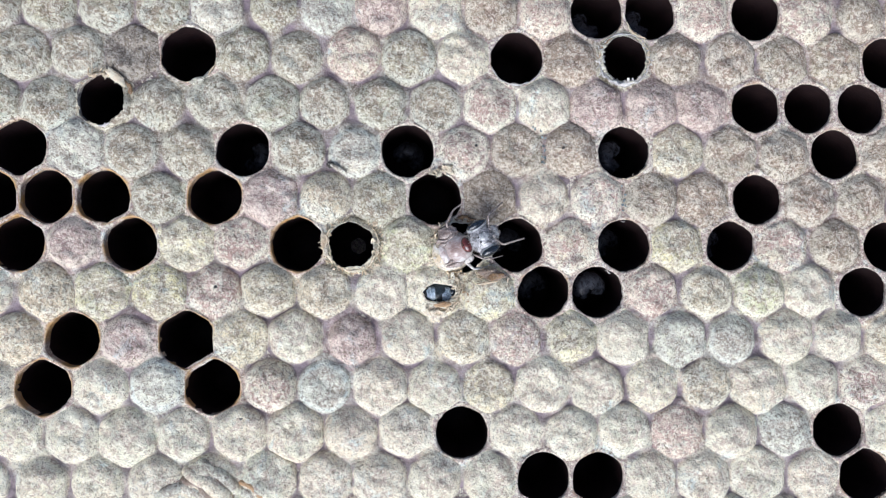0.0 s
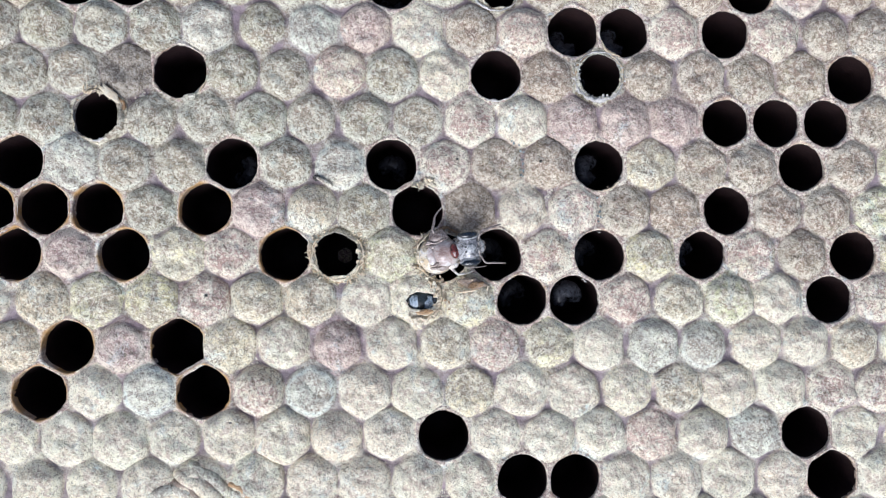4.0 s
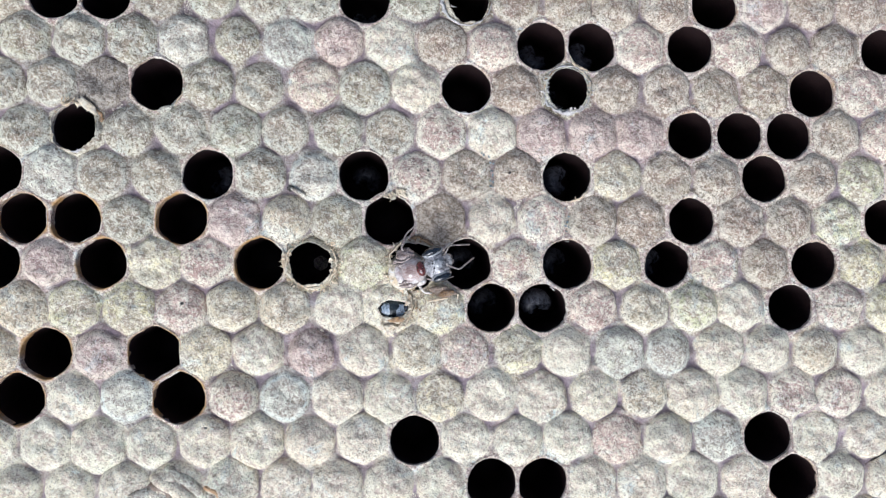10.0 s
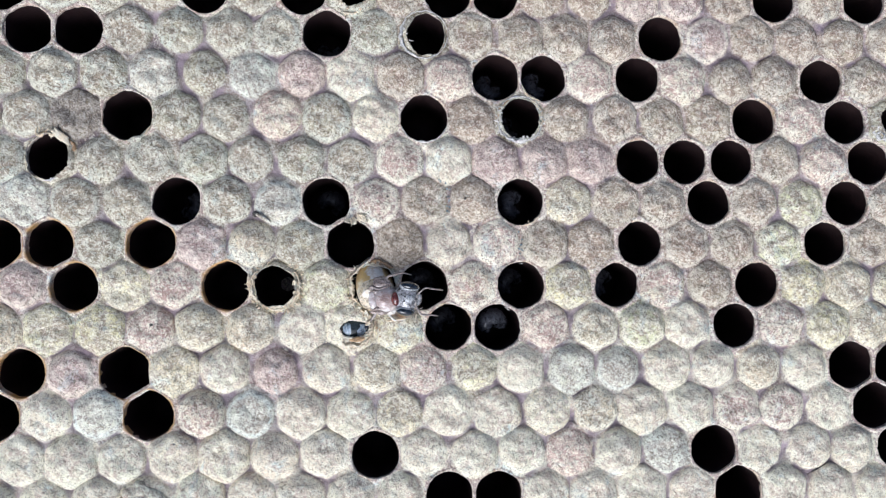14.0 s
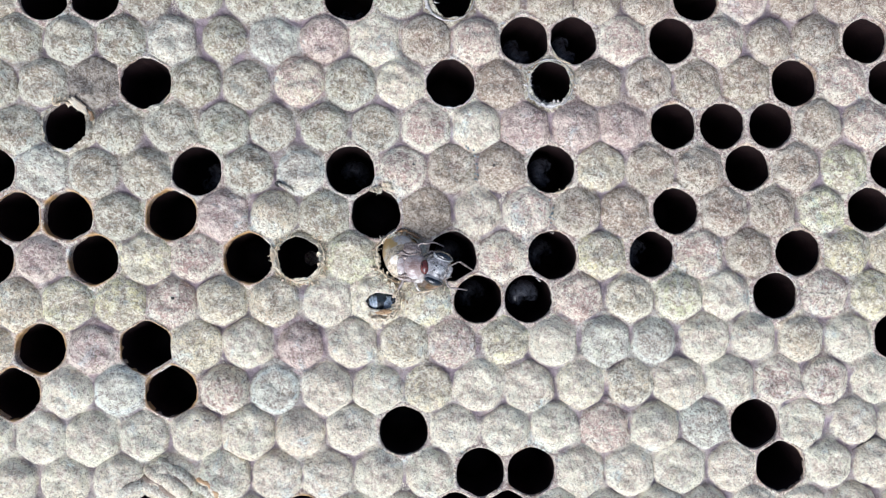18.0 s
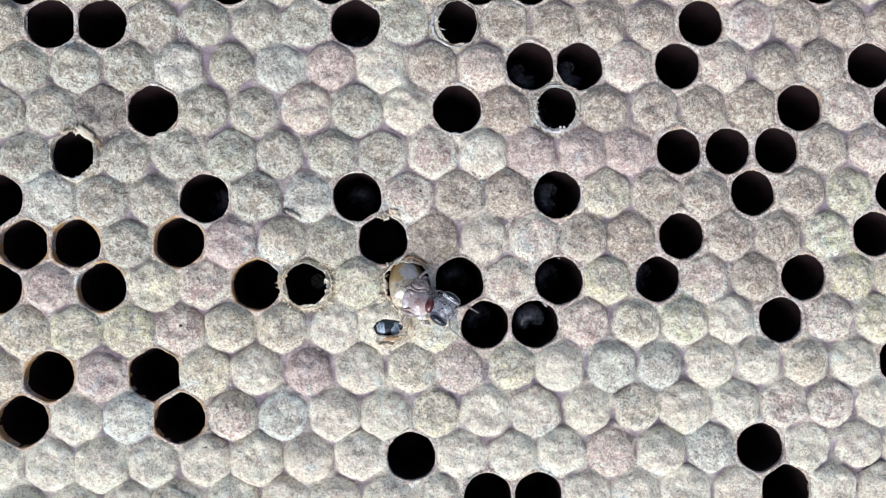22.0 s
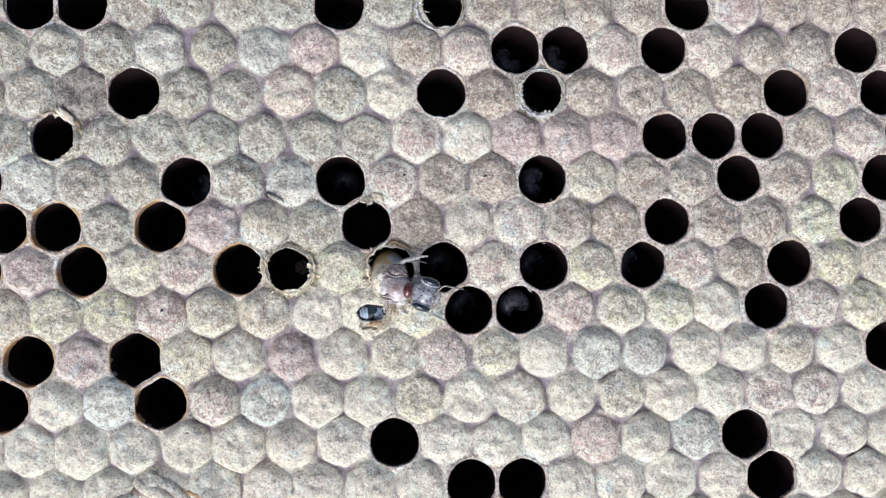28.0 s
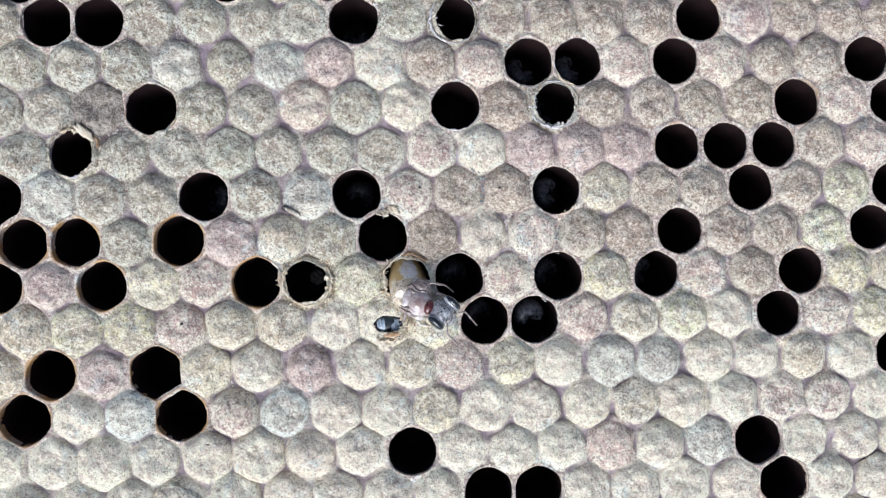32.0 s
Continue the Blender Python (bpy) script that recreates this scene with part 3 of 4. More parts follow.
# ---- torn wax, crumbs and ridges on the comb ----
def flake_mesh(rnd, sx, sy, material, curl=0.3):
    """A jagged, curled scrap of wax with a little thickness."""
    n, outline = 18, []
    for q in range(n):
        w = 2 * math.pi * q / n
        r = rnd.uniform(0.72, 1.1) if max(sx, sy) > 0.65 else rnd.uniform(0.45, 1.2)
        outline.append((sx * r * math.cos(w), sy * r * math.sin(w)))
    rings = []
    for f, dz in ((0.45, 0.03), (1.0, 0.012), (1.0, -0.02), (0.45, -0.01)):
        rings.append([(x * f, y * f, dz + curl * ((x * f) ** 2 + (y * f) ** 2) / (sx * sx + sy * sy) + 0.05 * wob(x * 3, y * 3, dz)) for x, y in outline])
    return rings_mesh("wax_flake", rings, material, True, True, flip=False)


def surface(gx, gy):
    """Height of the comb's face at a place, in millimetres."""
    _, _, cx, cy = min(CELLS, key=lambda c: (c[2] - gx) ** 2 + (c[3] - gy) ** 2)
    over = SURFACE.get((round(cx, 3), round(cy, 3)))
    return over(gx - cx, gy - cy) if over else 0.15 + 0.8 * swell(gx, gy)


def flake(cell, dx, dy, sx, sy, turn, material, z=0.35, tilt=12.0):
    cx, cy = centre(*cell)
    z = surface(cx + dx, cy + dy) + max(0.10 if max(sx, sy) > 0.5 else 0.05, z - 0.3)
    rnd = random.Random(round(dx * 71 + dy * 173 + turn) + cell[0] * 7 + cell[1])
    ob = part("wax_flake", flake_mesh(rnd, sx, sy, material), comb, (cx + dx, cy + dy, z))
    ob.rotation_euler = (radians(rnd.uniform(-tilt, tilt)), radians(rnd.uniform(-tilt, tilt)), radians(turn))


def crumbs(cell, ax, ay, bx, by, count, size, material, z=0.3):
    """A line of small scraps from one place by a cell to another."""
    rnd = random.Random(cell[0] * 31 + cell[1] * 17 + count)
    count, size = (count + 1) // 2, size * 0.7
    for k in range(count):
        u = (k + rnd.random()) / count
        flake(cell, ax + (bx - ax) * u + rnd.uniform(-0.2, 0.2), ay + (by - ay) * u + rnd.uniform(-0.2, 0.2),
              size * rnd.uniform(0.6, 1.5), size * rnd.uniform(0.4, 0.9), rnd.uniform(0, 180), material, z + rnd.uniform(-0.1, 0.15), 35)


def fringe(cell, start, end, radius, width, material, lift=0.30, dx=0.0, dy=0.0, teeth=0.5):
    """A ragged strip that clings to the rim of a cell, from one direction to another (degrees); torn cap at the rim, a
    glint's stand-in lower down.
    """
    cx, cy = centre(*cell)
    rnd = random.Random(cell[0] * 37 + cell[1] * 91 + round(start))
    n = max(int(abs(end - start) / 2.2), 12)
    rings, ph = [], rnd.uniform(0, 90)
    for k in range(n + 1):
        u = k / n
        w = radians(start + (end - start) * u)
        fade = math.sin(math.pi * (0.04 + 0.92 * u)) ** 0.5
        jag = width * max(0.05, 0.55 + 1.1 * wob(k * 0.17, ph) + teeth * wob(k * 0.45, ph + 3) + 0.4 * teeth * rnd.uniform(-1, 1))
        back = radius + width * fade * max(0.1, 0.55 + 0.9 * wob(k * 0.17, radius * 7 + ph) + 0.5 * wob(k * 0.6, ph))
        tip = radius - jag * fade
        mid = back * 0.5 + tip * 0.5
        z = lift + 0.06 + 0.08 * wob(k * 0.35, width * 5 + start) + 0.02 * rnd.uniform(-1, 1)
        section = ((back, z - 0.10), (mid, z + 0.03 * rnd.uniform(0, 1)), (tip, z - 0.03 + 0.03 * rnd.uniform(-1, 1)), (mid, z - 0.05))
        rings.append([(dx + r * math.cos(w), dy + r * math.sin(w), zz) for r, zz in section])
    part("torn_fringe", rings_mesh("torn_fringe", rings, material, True, True), comb, (cx, cy, 0))


fringe((-2, 0), 140, 220, 2.55, 0.38, WAX_TORN, 0.42)
fringe((-2, 0), -55, 40, 2.52, 0.34, WAX_TORN, 0.42)
fringe((-2, 0), 255, 290, 2.55, 0.25, WAX_TORN, 0.36)
fringe((-5, -3), 50, 120, 2.65, 0.5, WAX_TORN, 0.40)
fringe((5, -4), 195, 340, 2.55, 0.34, WAX_AND_GLINT_WHITE, 0.34, teeth=0.25)
fringe((5, -4), -35, 60, 2.45, 0.32, WAX_TORN)
fringe((5, -4), 120, 190, 2.45, 0.25, WAX_AMBER)
fringe((0, 0), 115, 262, 2.68, 0.36, WAX_TORN, 0.40)
fringe((0, 0), 45, 100, 2.72, 0.30, WAX_AMBER, 0.24, teeth=0.5)
fringe((5, -4), 0, 359, 2.50, 0.16, WAX_AND_GLINT_WHITE, 0.28, teeth=0.3)
fringe((4, -6), 0, 359, 2.62, 0.16, WAX_AND_GLINT_WHITE, 0.28, teeth=0.3)
fringe((3, -4), 200, 340, 2.66, 0.16, WAX_AND_GLINT_WHITE, 0.22, teeth=0.4)
crumbs((0, -1), -0.4, 2.5, 0.5, 2.4, 20, 0.36, WAX_TORN, 0.4)
flake((0, -1), 1.25, 2.75, 0.85, 0.34, -35, WAX_TORN)
crumbs((0, -1), 0.6, 2.7, 1.7, 2.9, 12, 0.45, WAX_TORN, 0.4)
fringe((-1, 1), -125, -35, 2.15, 0.5, WAX_TORN, 0.42, 0.4, 0.2)
fringe((-1, 1), -20, 60, 2.3, 0.5, WAX_TORN, 0.36)
fringe((0, 1), 200, 340, 1.9, 0.40, WAX_TORN, 0.62, 0.1, 2.1)
fringe((4, -6), 140, 250, 2.55, 0.35, WAX_AND_GLINT_WHITE)
fringe((3, -7), 230, 320, 2.4, 0.4, WAX_TORN)
fringe((13, -4), 190, 280, 2.3, 0.5, WAX_AND_GLINT_WHITE, 0.4)
fringe((-5, -6), -80, 80, 1.5, 0.45, WAX_TORN, 0.45, -1.2, 0.2)
fringe((-3, -4), -95, -15, 2.72, 0.20, WAX_TORN, 0.22)
fringe((6, -5), 200, 260, 2.6, 0.22, WAX_TORN, 0.2)
fringe((4, -2), 265, 330, 2.6, 0.22, WAX_TORN, 0.2)


def scraps(cell, start, end, radius, count, size, material, dx=0.0, dy=0.0):
    """Pointed scraps of torn cap that lie outwards round the rim of a cell."""
    rnd = random.Random(cell[0] * 53 + cell[1] * 19 + round(start) + count)
    for k in range(count):
        w = start + (end - start) * (k + rnd.random()) / count
        r = radius + rnd.uniform(-0.22, 0.30)
        flake(cell, dx + r * math.cos(radians(w)), dy + r * math.sin(radians(w)), size * rnd.uniform(0.6, 1.5), size * rnd.uniform(0.22, 0.5), w + rnd.uniform(-40, 40), material, 0.3, 30)


scraps((-2, 0), -75, 60, 2.72, 30, 0.28, WAX_TORN)
scraps((-2, 0), 110, 250, 2.66, 24, 0.28, WAX_TORN)
scraps((-2, 0), 150, 210, 2.75, 10, 0.34, WAX_TORN)
scraps((0, 0), 130, 275, 2.78, 30, 0.30, WAX_TORN)
scraps((0, 0), 200, 262, 3.0, 10, 0.5, CAP_PALE)
scraps((-5, -3), 30, 110, 2.75, 14, 0.40, WAX_TORN, -0.3)
scraps((-2, 0), -60, 50, 2.95, 16, 0.34, WAX_TORN)
scraps((5, -4), 150, 390, 2.45, 30, 0.26, WAX_AND_GLINT_WHITE)
scraps((-1, 1), -140, 70, 1.9, 22, 0.34, WAX_TORN, 0.4)
scraps((0, 1), 60, 130, 2.0, 14, 0.42, WAX_TORN)
flake((-2, 0), -2.72, 0.1, 0.36, 1.5, 8, WAX_TORN)
crumbs((-2, 0), -2.5, 1.9, -2.4, -1.9, 11, 0.42, WAX_TORN)
crumbs((-2, 0), 2.1, 0.9, 2.3, -1.9, 10, 0.42, WAX_TORN)
crumbs((-2, 0), -1.2, -2.3, 1.6, -2.2, 6, 0.36, WAX_TORN)
crumbs((-5, -3), -2.5, 1.0, -0.9, 2.5, 4, 0.36, WAX_TORN)
flake((-5, -3), 1.3, 2.2, 1.45, 0.5, -42, WAX_TORN, 0.60)
flake((-5, -3), 2.3, 1.3, 0.8, 0.4, -60, WAX_AMBER, 0.35)
flake((-5, -3), 0.6, 2.5, 0.6, 0.25, 30, WAX_TORN, 0.45)
flake((-5, -3), 0.2, -2.4, 0.55, 0.25, 20, WAX_AND_GLINT_WHITE, 0.3)
crumbs((0, -1), 0.1, 2.35, 1.5, 2.9, 8, 0.40, WAX_TORN, 0.4)
flake((0, -1), 1.45, 2.75, 0.55, 0.3, -50, WAX_TORN, 0.42)
crumbs((5, -4), -1.8, -1.9, 1.6, -2.2, 5, 0.26, WAX_AND_GLINT_WHITE, 0.35)
crumbs((5, -4), 2.25, 0.6, 2.1, -1.3, 5, 0.28, WAX_TORN, 0.35)
crumbs((5, -4), -2.2, 0.9, -2.2, -1.0, 5, 0.26, WAX_AND_GLINT_WHITE, 0.35)
flake((-3, -4), 0.9, -2.65, 0.9, 0.35, 15, CAP_FROST, 0.25)
flake((-3, -4), 1.9, -1.9, 0.7, 0.2, 50, CAP_FROST, 0.25)
crumbs((0, 0), -2.5, 1.2, -2.2, -1.2, 9, 0.40, WAX_TORN, 0.35)
crumbs((0, 0), -2.1, -1.4, 0.2, -2.6, 9, 0.40, WAX_TORN, 0.35)
crumbs((0, 0), -1.0, 2.3, 0.8, 2.5, 5, 0.30, WAX_AMBER, 0.3)
flake((-1, 1), 0.75, -1.18, 1.05, 0.30, 8, WAX_ORANGE, 0.64, 6)
flake((-1, 1), 0.3, -1.85, 1.2, 0.30, 5, WAX_TORN, 0.42)
flake((-1, 1), 1.9, 0.5, 0.5, 0.25, 40, WAX_TORN, 0.4)
crumbs((-1, 1), 2.0, 1.2, 2.6, -0.8, 6, 0.30, WAX_TORN, 0.35)
flake((0, 1), 0.2, 1.75, 1.5, 0.62, -6, WAX_BROWN, 0.50, 6)
flake((0, 1), 0.5, 1.55, 0.95, 0.36, 12, WAX_AMBER, 0.50, 6)
flake((0, 1), -0.4, 0.95, 1.1, 0.16, 8, WAX_TORN, 0.70, 6)
crumbs((0, 1), -2.4, 0.9, -2.3, -1.2, 5, 0.26, WAX_AMBER, 0.3)
crumbs((13, -4), -2.0, -0.8, -0.8, -1.9, 8, 0.40, WAX_AND_GLINT_WHITE, 0.5)
crumbs((4, -6), -2.0, 0.6, -1.7, -1.2, 6, 0.28, WAX_AND_GLINT_WHITE, 0.35)
crumbs((3, -7), -0.6, -2.0, 1.2, -1.9, 5, 0.34, WAX_TORN, 0.35)
crumbs((-5, -6), -0.2, 1.6, 0.1, -1.6, 7, 0.34, WAX_TORN, 0.4)
crumbs((6, -5), -2.3, -1.6, -1.0, -2.6, 4, 0.22, WAX_TORN, 0.2)
crumbs((4, -2), 0.6, -2.3, 1.9, -1.9, 4, 0.24, WAX_TORN, 0.2)


# thin white strips that stand in for glints on wet edges a little way down some cells
fringe((2, 1), 50, 66, 2.32, 0.16, WAX_AND_GLINT_WHITE, -0.7, teeth=0.2)
fringe((3, 0), 80, 90, 2.45, 0.12, WAX_AND_GLINT_WHITE, -1.2, teeth=0.2)
fringe((5, 0), 126, 142, 2.45, 0.14, WAX_AND_GLINT_WHITE, -0.9, teeth=0.2)


def ridge(cell, radius, start, end, thick, material=WAX_AND_GLINT_WHITE, dx=0.0, dy=0.0):
    """A raised curl of fresh wax round a cell."""
    cx, cy = centre(*cell)
    pts = []
    for k in range(9):
        w = radians(start + (end - start) * k / 8)
        r = radius * (1 + 0.12 * wob(k * 0.6 + radius * 3, cell[0]))
        x, y = dx + r * math.cos(w), dy + r * math.sin(w)
        pts.append((x, y, surface(cx + x, cy + y) - 0.10 + 0.12 * wob(k, radius)))
    pts = [(x, y, z - thick * 0.8) for x, y, z in pts]
    thick *= 1.5
    part("wax_ridge", tube("wax_ridge", pts, [thick * (0.5 + 0.5 * math.sin(math.pi * (k + 1) / 10)) for k in range(9)], material), comb, (cx, cy, 0), "raised whitish curl of wax")


ridge((-8, 6), 2.85, 190, -10, 0.5, CAP_FROST, -0.1, 1.35)
ridge((-8, 6), 3.45, 100, 15, 0.32, WAX_BROWN, -0.1, 1.35)
ridge((-8, 6), 4.20, 85, -5, 0.65, CAP_PALE, -0.1, 1.35)
ridge((-8, 6), 4.85, 72, 5, 0.28, WAX_BROWN, -0.1, 1.35)
ridge((-8, 6), 5.40, 72, 4, 0.5, CAP_FROST, -0.1, 1.35)
ridge((-7, 6), 1.55, 130, -25, 0.24, WAX_ORANGE, 0.5, 2.9)
ridge((-7, 6), 0.95, 150, -30, 0.5, CAP_FROST, 0.5, 2.7)

# bluish frost in two seams
WAX_TEAL = wax_material("bluish_frost_wax", (0.14, 0.19, 0.22), (0.42, 0.54, 0.56), 0.6, 0.3)
crumbs((2, -2), 2.62, 1.5, 2.66, -1.4, 20, 0.26, WAX_TEAL)
crumbs((3, -1), 2.62, 1.3, 2.66, -1.4, 14, 0.22, WAX_TEAL)
crumbs((2, -2), 2.2, 1.8, 1.4, 2.4, 8, 0.2, WAX_TEAL)

# a pale rod of wax that lies across a seam
cx, cy = centre(-2, -2)
rod = [(cx + 3.2 + 2.0 * u, cy - 1.45 - 1.1 * u) for u in (0, 0.25, 0.5, 0.75)]
part("wax_rod", tube("wax_rod", [(x, y, surface(x, y) + 0.18) for x, y in rod], (0.16, 0.22, 0.20, 0.10), CAP_FROST, 12), comb, label="small pale rod of wax")

# small specks of dirt, and dark blobs that paint the shade of a crevice and of pits bitten into two caps
DIRT_AND_SHADE = wax_material("dark_dirt_and_shade", (0.02, 0.017, 0.015), (0.05, 0.04, 0.035), 0.7)
for cell, dx, dy, size in (((1, -2), 1.3, 0.5, 0.16), ((1, -2), -0.8, -1.2, 0.1), ((3, -2), -0.9, 0.3, 0.17), ((-5, 1), 0.3, 0.5, 0.18),
                           ((2, -2), -0.8, -0.8, 0.1), ((1, -2), 0.2, 0.9, 0.08), ((-6, 4), 0.2, 1.6, 0.15), ((-2, -2), 3.1, -1.45, 0.40)):
    cx, cy = centre(*cell)
    part("dirt_speck", ellipsoid("dirt_speck", (size, size * 0.8, size * 0.5), DIRT_AND_SHADE, rough=0.3, seg=12, rings=7), comb, (cx + dx, cy + dy, surface(cx + dx, cy + dy) + size * 0.1))

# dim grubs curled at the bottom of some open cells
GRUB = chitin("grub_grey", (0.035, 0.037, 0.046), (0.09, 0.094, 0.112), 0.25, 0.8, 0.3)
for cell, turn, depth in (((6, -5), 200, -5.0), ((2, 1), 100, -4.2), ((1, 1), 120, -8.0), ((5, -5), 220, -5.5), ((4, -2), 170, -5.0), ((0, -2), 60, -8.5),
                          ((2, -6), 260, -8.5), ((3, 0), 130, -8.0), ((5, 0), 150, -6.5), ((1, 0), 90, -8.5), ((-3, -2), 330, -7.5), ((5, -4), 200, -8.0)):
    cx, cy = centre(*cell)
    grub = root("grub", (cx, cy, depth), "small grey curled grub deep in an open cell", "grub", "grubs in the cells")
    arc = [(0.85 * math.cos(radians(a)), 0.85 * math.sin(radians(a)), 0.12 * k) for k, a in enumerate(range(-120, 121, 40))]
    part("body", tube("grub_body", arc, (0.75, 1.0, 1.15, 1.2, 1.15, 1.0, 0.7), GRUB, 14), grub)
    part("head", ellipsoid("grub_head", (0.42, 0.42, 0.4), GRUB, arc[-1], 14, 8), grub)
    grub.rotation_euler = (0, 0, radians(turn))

# second bee, its face behind a chewed hole
face = root("bee", (centre(-1, 1)[0] + 0.45, centre(-1, 1)[1] - 0.1, -0.50), "dark blue-grey bee whose face fills a chewed hole", "bee")
fh = part("head", ellipsoid("head", (1.5, 1.2, 0.8), DARK_HEAD, rough=0.06), face)
for sx, sy, rx, ry in ((-0.62, 0.0, 0.80, 0.70), (0.55, -0.10, 0.68, 0.72)):
    part("face_plate", ellipsoid("face_plate", (rx, ry, 0.26), FACE_SHEEN, (sx, sy, 0.52), seg=22, rings=12, rough=0.22), fh)
part("eye", ellipsoid("eye", (0.42, 0.62, 0.4), EYE, (1.25, 0.15, 0.30), rough=0.0), fh)
part("eye", ellipsoid("eye", (0.42, 0.62, 0.4), EYE, (-1.35, 0.15, 0.30), rough=0.0), fh)
part("body", ellipsoid("body", (1.9, 1.7, 4.6), DARK_HEAD, (0, 0, -5.4), rough=0.05), face)

# ---- the bee that climbs out of its cell ----
bee = root("honey_bee", (0, 0, 1.8), "pale young honey bee climbing out of its cell", "bee")


def thorax_shape(p):
    x, y, z = p
    return (x, y * (1 - 0.05 * x), z)


def hairs(name, count, radii, seed, at=(0, 0, 0), long=0.55, thick=0.018, low=0.05):
    """Fine pale hairs that stand out from an egg-shaped body and lean backwards."""
    rnd = random.Random(seed)
    verts, faces = [], []
    for _ in range(count):
        d = Vector((rnd.gauss(0, 1), rnd.gauss(0, 1), abs(rnd.gauss(0, 0.8)) + low)).normalized()
        p = Vector([at[i] + radii[i] * d[i] * 0.97 for i in range(3)])
        n = (Vector([d[i] / radii[i] for i in range(3)]).normalized() + Vector((-0.4 + rnd.uniform(-0.4, 0.4), rnd.uniform(-0.4, 0.4), rnd.uniform(-0.2, 0.3)))).normalized()
        a = n.orthogonal().normalized()
        b = n.cross(a)
        k = len(verts)
        verts += [tuple(p + thick * (a * math.cos(w) + b * math.sin(w))) for w in (0, 2.1, 4.2)]
        verts.append(tuple(p + n * long * rnd.uniform(0.5, 1.1)))
        faces += [(k, k + 1, k + 3), (k + 1, k + 2, k + 3), (k + 2, k, k + 3)]
    return mesh(name, verts, faces, HAIR)


thorax = part("thorax", ellipsoid("thorax", (1.5, 1.5, 1.45), THORAX, shape=thorax_shape, rough=0.05, seg=40, rings=26), bee, label="greyish mauve humped thorax")
part("scutellum", ellipsoid("scutellum", (0.50, 1.05, 0.42), THORAX, (-1.25, 0, 0.80), rough=0.08), thorax)
tagged(part("hair", hairs("thorax_hair", 260, (1.5, 1.5, 1.45), 3, long=0.45), thorax, label="sparse pale upright hair"), kind="stuff")
part("neck", ellipsoid("neck", (0.50, 0.78, 0.55), RED, (1.15, 0, 1.05)), bee, label="glossy red-brown neck")
part("shoulder", ellipsoid("shoulder", (0.62, 0.42, 0.45), LIMB_WHITE, (0.45, -1.30, 0.05), rough=0.15), bee, label="milky swollen shoulder lobe")


def head_shape(p):
    x, y, z = p
    return (x + 0.10 * y * y * (x < 0), y * (1.0 - 0.20 * max(x, 0)), z * (1 - 0.10 * abs(x)))


head = part("head", ellipsoid("head", (1.45, 1.8, 1.15), HEAD, shape=head_shape, rough=0.05, seg=36, rings=22), bee, (2.75, 0, 0.4), "pale grey glassy head")
for side in (1, -1):
    part("eye_rim", ellipsoid("eye_rim", (1.08, 0.52, 0.64), EYE_RIM, (-0.02, side * 1.29, 0.50), rough=0.04), head, label="pale waxy eye rim")
    part("eye", ellipsoid("eye", (1.02, 0.46, 0.64), EYE, (-0.02, side * 1.37, 0.60), rough=0.0), head, label="glossy dark blue-black compound eye")
    part("mandible", tube("mandible", [(1.0, side * 0.45, -0.2), (1.5, side * 0.42, -0.3), (1.75, side * 0.12, -0.35)], (0.2, 0.16, 0.07), LIMB), head)
    part("ocellus", ellipsoid("ocellus", (0.09, 0.09, 0.07), EYE, (-0.45, side * 0.24, 1.12), 10, 6), head)
    part("antenna_socket", ellipsoid("antenna_socket", (0.2, 0.2, 0.14), LIMB_WHITE, (0.80, side * 0.38, 0.72), 12, 8), head)
part("clypeus", ellipsoid("clypeus", (0.42, 0.72, 0.42), EYE_RIM, (1.18, 0, 0.15), rough=0.12), head, label="pale shiny face shield")
part("frons", ellipsoid("frons", (0.52, 0.55, 0.30), EYE_RIM, (0.05, 0.05, 0.95), rough=0.22), head, label="shiny whitish brow")
tagged(part("hair", hairs("head_hair", 160, (1.45, 1.6, 1.15), 8, long=0.42), head), kind="stuff")


def antenna_mesh(side):
    return tube("antenna", [(0, 0, 0), (0.5, side * 0.55, 0.35), (0.95, side * 0.9, 0.45), (1.7, side * 0.75, 0.35), (2.9, side * 0.5, 0.1)],
                (0.09, 0.08, 0.09, 0.10, 0.07), LIMB)


antennae = {side: part("antenna", antenna_mesh(side), head, (0.85, side * 0.4, 0.45)) for side in (1, -1)}

# abdomen: rings that overlap backwards, built along -x from the waist
HIPS = (-0.95, 0.0, -0.45)
abdomen = part("abdomen", ellipsoid("waist", (0.6, 0.8, 0.7), PALE, (-0.2, 0, 0)), bee, HIPS, "cream abdomen with amber bands")
LENGTH = 6.6
for k in range(6):
    rings = []
    for s in range(7):
        u = (k + s / 6.0 * 1.12) / 6.0
        prof = math.sin(min(math.pi, math.pi * (0.30 + 0.68 * min(u, 1.0)))) ** 0.6
        grow = 1.0 + 0.018 * (s / 6.0)
        rings.append([(-LENGTH * min(u, 1.02), 2.1 * prof * grow * math.cos(w), 1.95 * prof * grow * math.sin(w))
                      for w in (2 * math.pi * q / 32 for q in range(32))])
    part("abdomen_segment", rings_mesh("abdomen_segment", rings, ABDOMEN if k > 0 else PALE, k == 0, k == 5, flip=True), abdomen)


